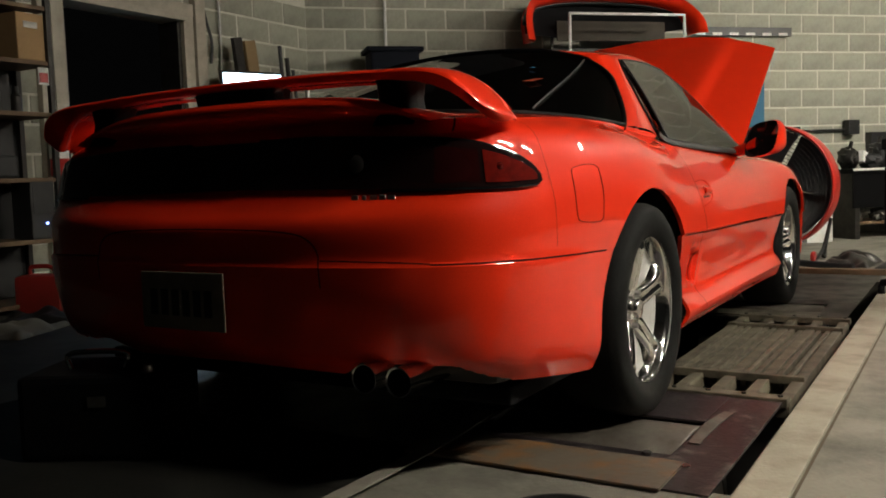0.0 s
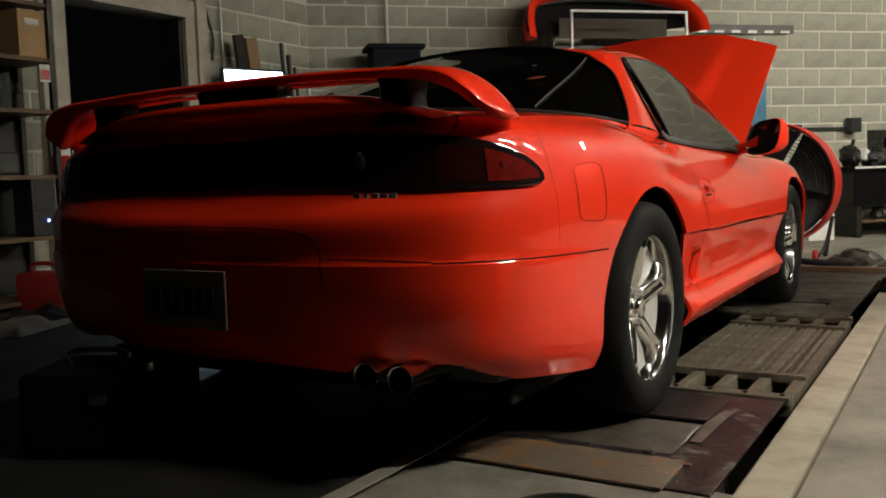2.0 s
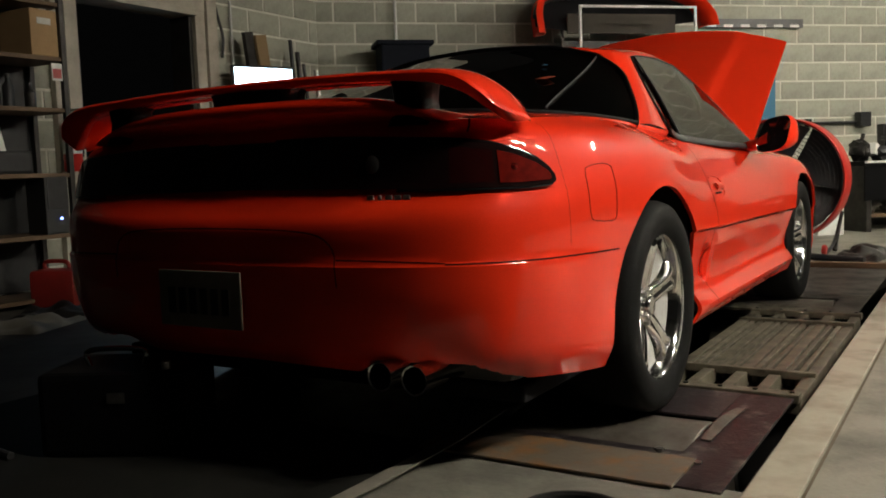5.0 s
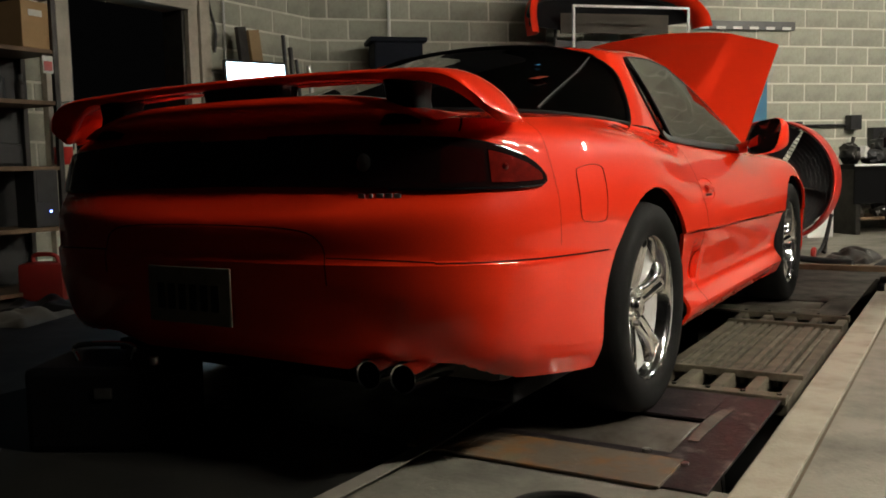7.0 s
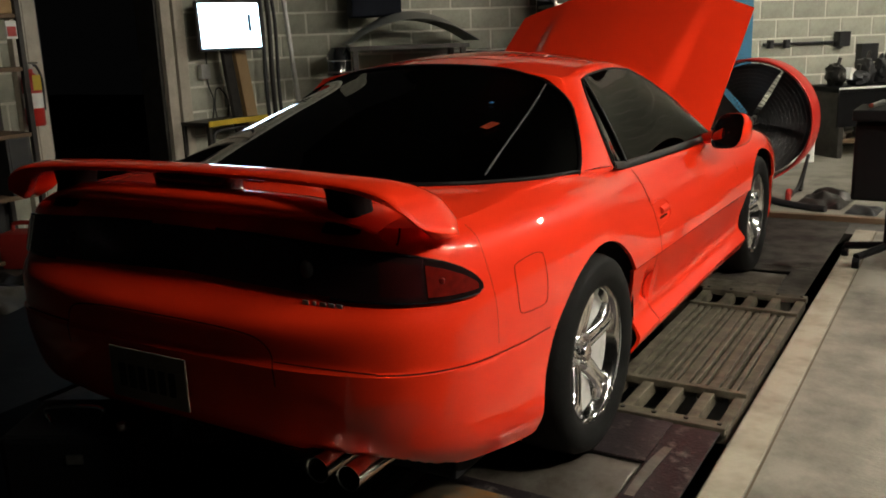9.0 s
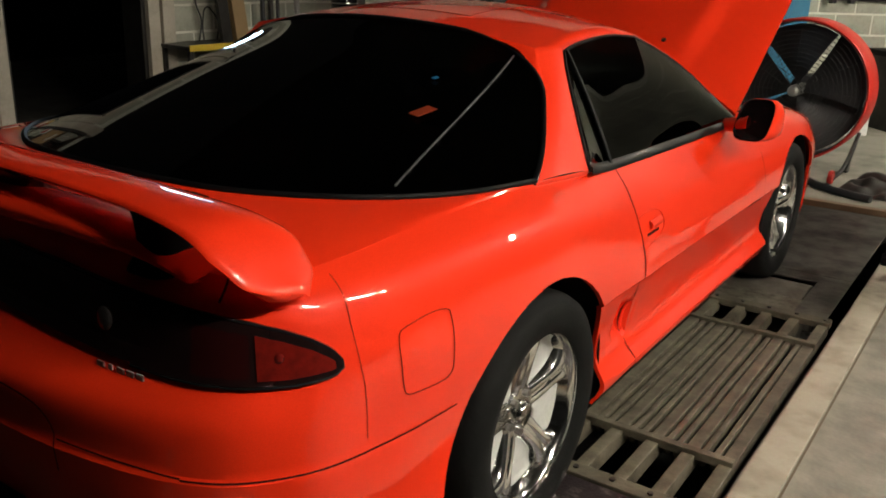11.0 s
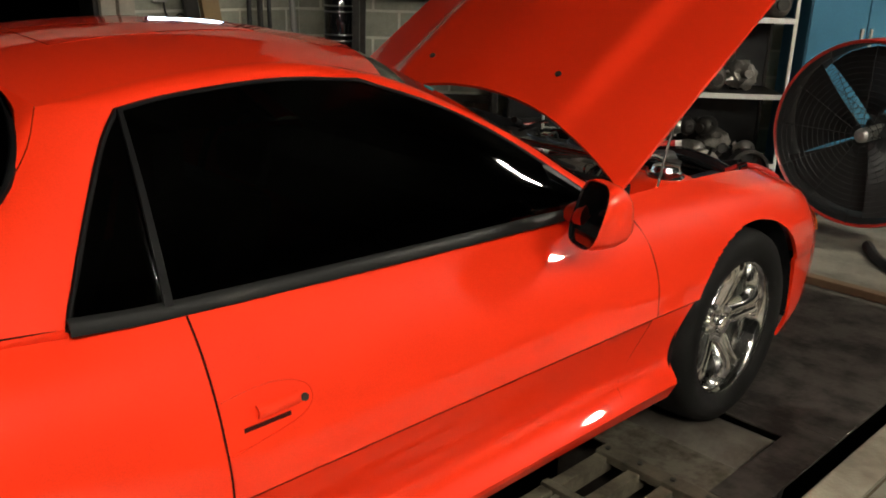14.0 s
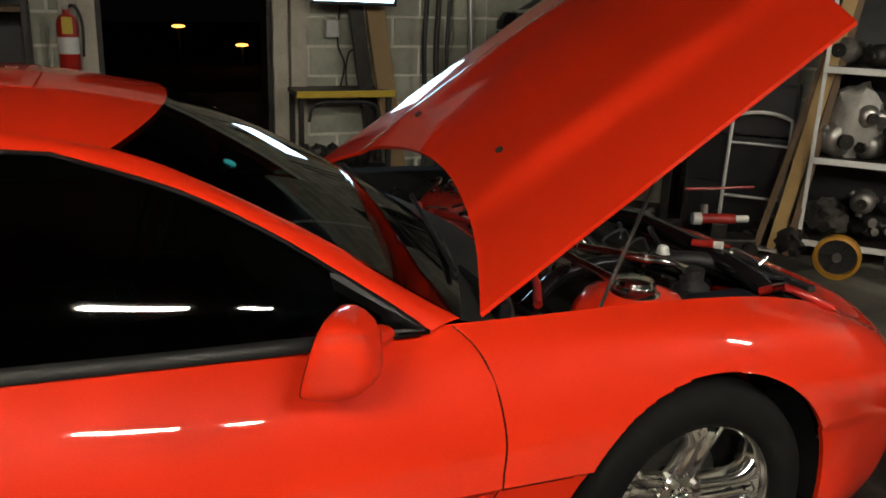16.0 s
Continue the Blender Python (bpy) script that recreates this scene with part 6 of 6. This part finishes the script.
def tool_trolley():
    t = thing("tool_trolley", "black wheeled tool trolley with clutter on its tray", "trolley", pose(1.53, 2.86, .003))
    part("tray", boxed((0, 0, .86), (.44, .44, .06), .01), SEAL, t)
    part("column", rod(bmesh.new(), (0, 0, .10), (0, 0, .84), .035, 14), SEAL, t)
    part("side_box", boxed((-.02, .04, .60), (.38, .36, .44), .02), SEAL, t)
    for a in range(5):
        q = 2 * math.pi * a / 5 + .3
        e = Vector((.25 * math.cos(q), .25 * math.sin(q), .07))
        part("foot", rod(bmesh.new(), (0, 0, .11), e, .022, 10), SEAL, t)
        part("castor", lathe(bmesh.new(), [(.001, -.018), (.03, -.018), (.034, 0), (.03, .018), (.001, .018)], 16, "x", (e.x, e.y, .036)), SEAL, t)
    for k in range(4):
        part("tool", rod(bmesh.new(), (-.14 + .09 * k, -.12, .905), (-.10 + .08 * k, .12, .91), .014, 8), (CHROME_DULL, WHITE, SEAL)[k % 3], t)


tool_trolley()


# ---- behind the car ----
def floor_box():
    t = thing("equipment_case", "black equipment case on the floor behind the car", "case", pose(-.42, -1.02, 0, 0, 0, 28))
    part("case", boxed((0, 0, .12), (.42, .30, .24), .02), SEAL, t)
    part("chrome_handle", pipe(bmesh.new(), [(-.10, -.04, .24), (-.10, -.04, .285), (.06, -.04, .285), (.06, -.04, .24)], .008, 8, 20), CHROME, t)
    part("latch", boxed((.02, -.152, .17), (.05, .012, .03), .003), CHROME_DULL, t)
    part("knob", rod(bmesh.new(), (.15, -.10, .24), (.15, -.10, .262), .014, 12), CHROME_DULL, t)


floor_box()
t = thing("tie_down_strap", "flat grey tie-down strap stretched along the floor", "strap")
part("webbing", sheet(bmesh.new(), np.array([[(.435 + .012 * math.sin(q * 3), -.35 - q, .02 + .05 * max(0, .25 - q)), (.485 + .012 * math.sin(q * 3), -.35 - q, .02 + .05 * max(0, .25 - q))] for q in np.linspace(0, 1.6, 24)]), .003), STRAP, t)
t = thing("rubber_ring", "black rubber ring lying on the concrete behind the pit", "ring", pose(1.003, -1.045, 0))
part("band", lathe(bmesh.new(), [(.098, .004), (.120, .002), (.125, .010), (.124, .040), (.119, .047), (.108, .048), (.102, .042), (.100, .012)], 44, "z", closed=True), RUBBER, t, smooth=40)
t = thing("power_cable", "black cable lying on the floor", "cable")
part("lead", pipe(bmesh.new(), [(-.6, -1.3, .012), (-.9, -1.25, .012), (-1.1, -1.05, .012), (-1.5, -1.1, .012), (-1.9, -.8, .012)], .011, 8, 50), BLACK, t)


# ---- engine bay ----
def engine():
    rng = random.Random(6)
    part("engine_block", lump(bmesh.new(), (-.02, 2.60, .55), (.36, .30, .15), rng, rough=.35), GREASY, car, smooth=45)
    part("valve_cover", boxed((-.02, 2.78, .70), (.52, .15, .06), .025), GREASY, car, "greasy valve cover")
    part("intake_plenum", boxed((-.04, 2.42, .715), (.56, .15, .065), .03), ALLOY_DULL, car)
    for k in range(6):
        x = -.28 + .10 * k
        part("intake_runner", pipe(bmesh.new(), [(x, 2.46, .71), (x, 2.56, .74), (x, 2.68, .69)], .020, 8, 12), CHROME_DULL, car, smooth=50)
        part("coil_lead", pipe(bmesh.new(), [(x + .02, 2.76, .73), (x + .03, 2.72, .775), (x + .08, 2.62, .765), (.2, 2.52 + .02 * k, .76)], .005, 6, 18), BLACK, car, smooth=50)
    for s in (1, -1):
        # shade put into the paint: the far tower takes the darker red
        part("strut_tower", lathe(bmesh.new(), [(.001, .10), (.085, .10), (.122, .088), (.145, .055), (.162, 0), (.175, -.1)], 28, "z", (s * .55, 2.42, .677)), RED if s > 0 else RED_TONED, car, smooth=40)
        part("strut_cap", lathe(bmesh.new(), [(.001, .042), (.032, .041), (.045, .036), (.049, .026), (.045, .021), (.052, .017), (.053, .009), (.062, .004), (.064, 0)], 28, "z", (s * .56, 2.42, .775)), CHROME, car, "bright strut top cap", smooth=40)
        for k in range(3):
            a = 2.1 * k + .5
            p = Vector((s * .55 + .072 * math.cos(a), 2.42 + .072 * math.sin(a), .745))
            part("strut_bolt", rod(bmesh.new(), p, p + Vector((0, 0, .022)), .008, 6), CHROME_DULL, car)
    part("strut_brace", pipe(bmesh.new(), [(.50, 2.40, .79), (.30, 2.36, .805), (-.30, 2.36, .805), (-.50, 2.40, .79)], .012, 10, 24), CHROME, car, "polished strut brace", smooth=50)
    part("intercooler_pipe", pipe(bmesh.new(), [(.60, 2.98, .64), (.42, 2.93, .70), (.15, 2.90, .715), (-.3, 2.88, .71), (-.55, 2.94, .64)], .020, 12, 40), CHROME, car, smooth=50)
    part("turbo_pipe", pipe(bmesh.new(), [(.40, 2.20, .70), (.33, 2.36, .76), (.30, 2.62, .755), (.30, 2.86, .66)], .024, 12, 30), BLACK_GLOSS, car, smooth=50)
    for y in (2.34, 2.60):
        part("hose_clamp", lathe(bmesh.new(), [(.0285, -.006), (.0295, 0), (.0285, .006)], 18, "y", (.315, y, .757)), CHROME, car)
    part("radiator_hose", pipe(bmesh.new(), [(.18, 2.7, .72), (.33, 2.85, .745), (.46, 3.0, .69), (.5, 3.08, .62)], .024, 10, 30), BLACK, car, smooth=50)
    part("red_hose", pipe(bmesh.new(), [(-.5, 2.3, .72), (-.1, 2.30, .775), (.3, 2.26, .76), (.46, 2.2, .73)], .012, 8, 30), RED_TOOL, car, smooth=50)
    part("intake_pipe", pipe(bmesh.new(), [(-.25, 2.83, .735), (-.05, 2.865, .762), (.25, 2.865, .760), (.46, 2.87, .742), (.60, 2.89, .69)], .029, 14, 40), BLACK_GLOSS, car, "large gloss black intake pipe", smooth=50)
    part("crossover_pipe", pipe(bmesh.new(), [(.08, 2.40, .765), (.20, 2.46, .783), (.34, 2.58, .783), (.37, 2.67, .765), (.36, 2.78, .72)], .016, 12, 30), CHROME, car, "polished crossover pipe", smooth=50)
    for p in ((.20, 2.46, .783), (.345, 2.595, .783)):
        part("pipe_clamp", lathe(bmesh.new(), [(.0165, -.007), (.0185, -.006), (.0185, .006), (.0165, .007)], 18, "y", p), CHROME_DULL, car)
    part("coolant_tube", rod(bmesh.new(), (.27, 2.82, .788), (.325, 2.855, .795), .011, 14), RED_TOOL, car, "red tube with a white end")
    part("tube_end", rod(bmesh.new(), (.325, 2.855, .795), (.345, 2.868, .797), .0115, 14), WHITE, car)
    part("filler_cap", lathe(bmesh.new(), [(.001, .024), (.012, .023), (.017, .017), (.018, .004), (.022, 0)], 18, "z", (.29, 2.70, .772)), WHITE, car, smooth=40)
    part("vacuum_hose", pipe(bmesh.new(), [(.56, 2.83, .735), (.62, 2.85, .765), (.68, 2.88, .755), (.70, 2.95, .72)], .011, 10, 24), RED_TOOL, car, smooth=50)
    part("hose_fitting", rod(bmesh.new(), (.605, 2.835, .755), (.63, 2.85, .768), .0145, 12), CHROME, car)
    part("battery", boxed((-.5, 2.85, .62), (.24, .18, .18), .01), BLACK, car)
    part("airbox", boxed((.60, 2.70, .655), (.17, .20, .17), .02), BLUE_BIN, car, "dark blue-black relay box")
    part("fluid_reservoir", lathe(bmesh.new(), [(.001, 0), (.045, 0), (.05, .01), (.05, .07), (.03, .085), (.028, .10), (.001, .10)], 20, "z", (.40, 2.73, .635)), BLACK, car, smooth=40)
    part("reservoir_cap", rod(bmesh.new(), (.40, 2.73, .733), (.40, 2.73, .757), .030, 16), BLACK, car)
    part("brake_booster", lathe(bmesh.new(), [(.001, .10), (.04, .095), (.10, .05), (.11, 0), (.10, -.05), (.001, -.06)], 28, "y", (-.45, 2.12, .68)), BLACK_GLOSS, car, smooth=40)
    for k in range(34):
        p = Vector((rng.uniform(-.55, .52), rng.uniform(2.12, 3.02), rng.uniform(.68, .765)))
        q = p + Vector((rng.uniform(-.09, .09), rng.uniform(-.09, .09), rng.uniform(-.03, .03)))
        part("engine_fitting", rod(bmesh.new(), p, q, rng.uniform(.006, .015), 10), (CHROME, GREASY, CHROME, BLACK_GLOSS, CHROME_DULL, GREASY, BLACK_GLOSS, CHROME)[k % 8], car)
    for k in range(9):
        p = Vector((rng.uniform(-.5, .45), rng.uniform(2.15, 2.9), .72))
        q = p + Vector((rng.uniform(-.3, .3), rng.uniform(-.2, .3), -.02))
        m = (p + q) / 2 + Vector((rng.uniform(-.05, .05), rng.uniform(-.05, .05), .06))
        part("wiring_loom", pipe(bmesh.new(), [p, m, q], rng.uniform(.005, .009), 6, 16), BLACK, car, smooth=50)
    for k in range(12):
        p = Vector((rng.uniform(-.60, .05), rng.uniform(2.08, 2.32), .79))
        q = p + Vector((rng.uniform(-.16, .16), rng.uniform(-.04, .12), rng.uniform(-.01, .02)))
        m = (p + q) / 2 + Vector((rng.uniform(-.03, .03), rng.uniform(-.04, .04), .025))
        part("vacuum_line", pipe(bmesh.new(), [p, m, q], rng.uniform(.004, .008), 6, 14), (CHROME_DULL, BLACK_GLOSS, CHROME, RED_TOOL)[k % 4], car, smooth=50)
    part("radiator_top", boxed((0, 3.02, .655), (.95, .05, .05), .012), BLACK, car)
    part("latch_bar", boxed((0, 3.08, .69), (1.0, .03, .02), .005), BLACK, car)
    part("wiper_arm", rod(bmesh.new(), (.55, 1.93, .872), (-.05, 2.04, .905), .007, 6), BLACK, car)
    part("wiper_arm", rod(bmesh.new(), (-.10, 1.96, .876), (-.62, 2.00, .880), .007, 6), BLACK, car)


engine()
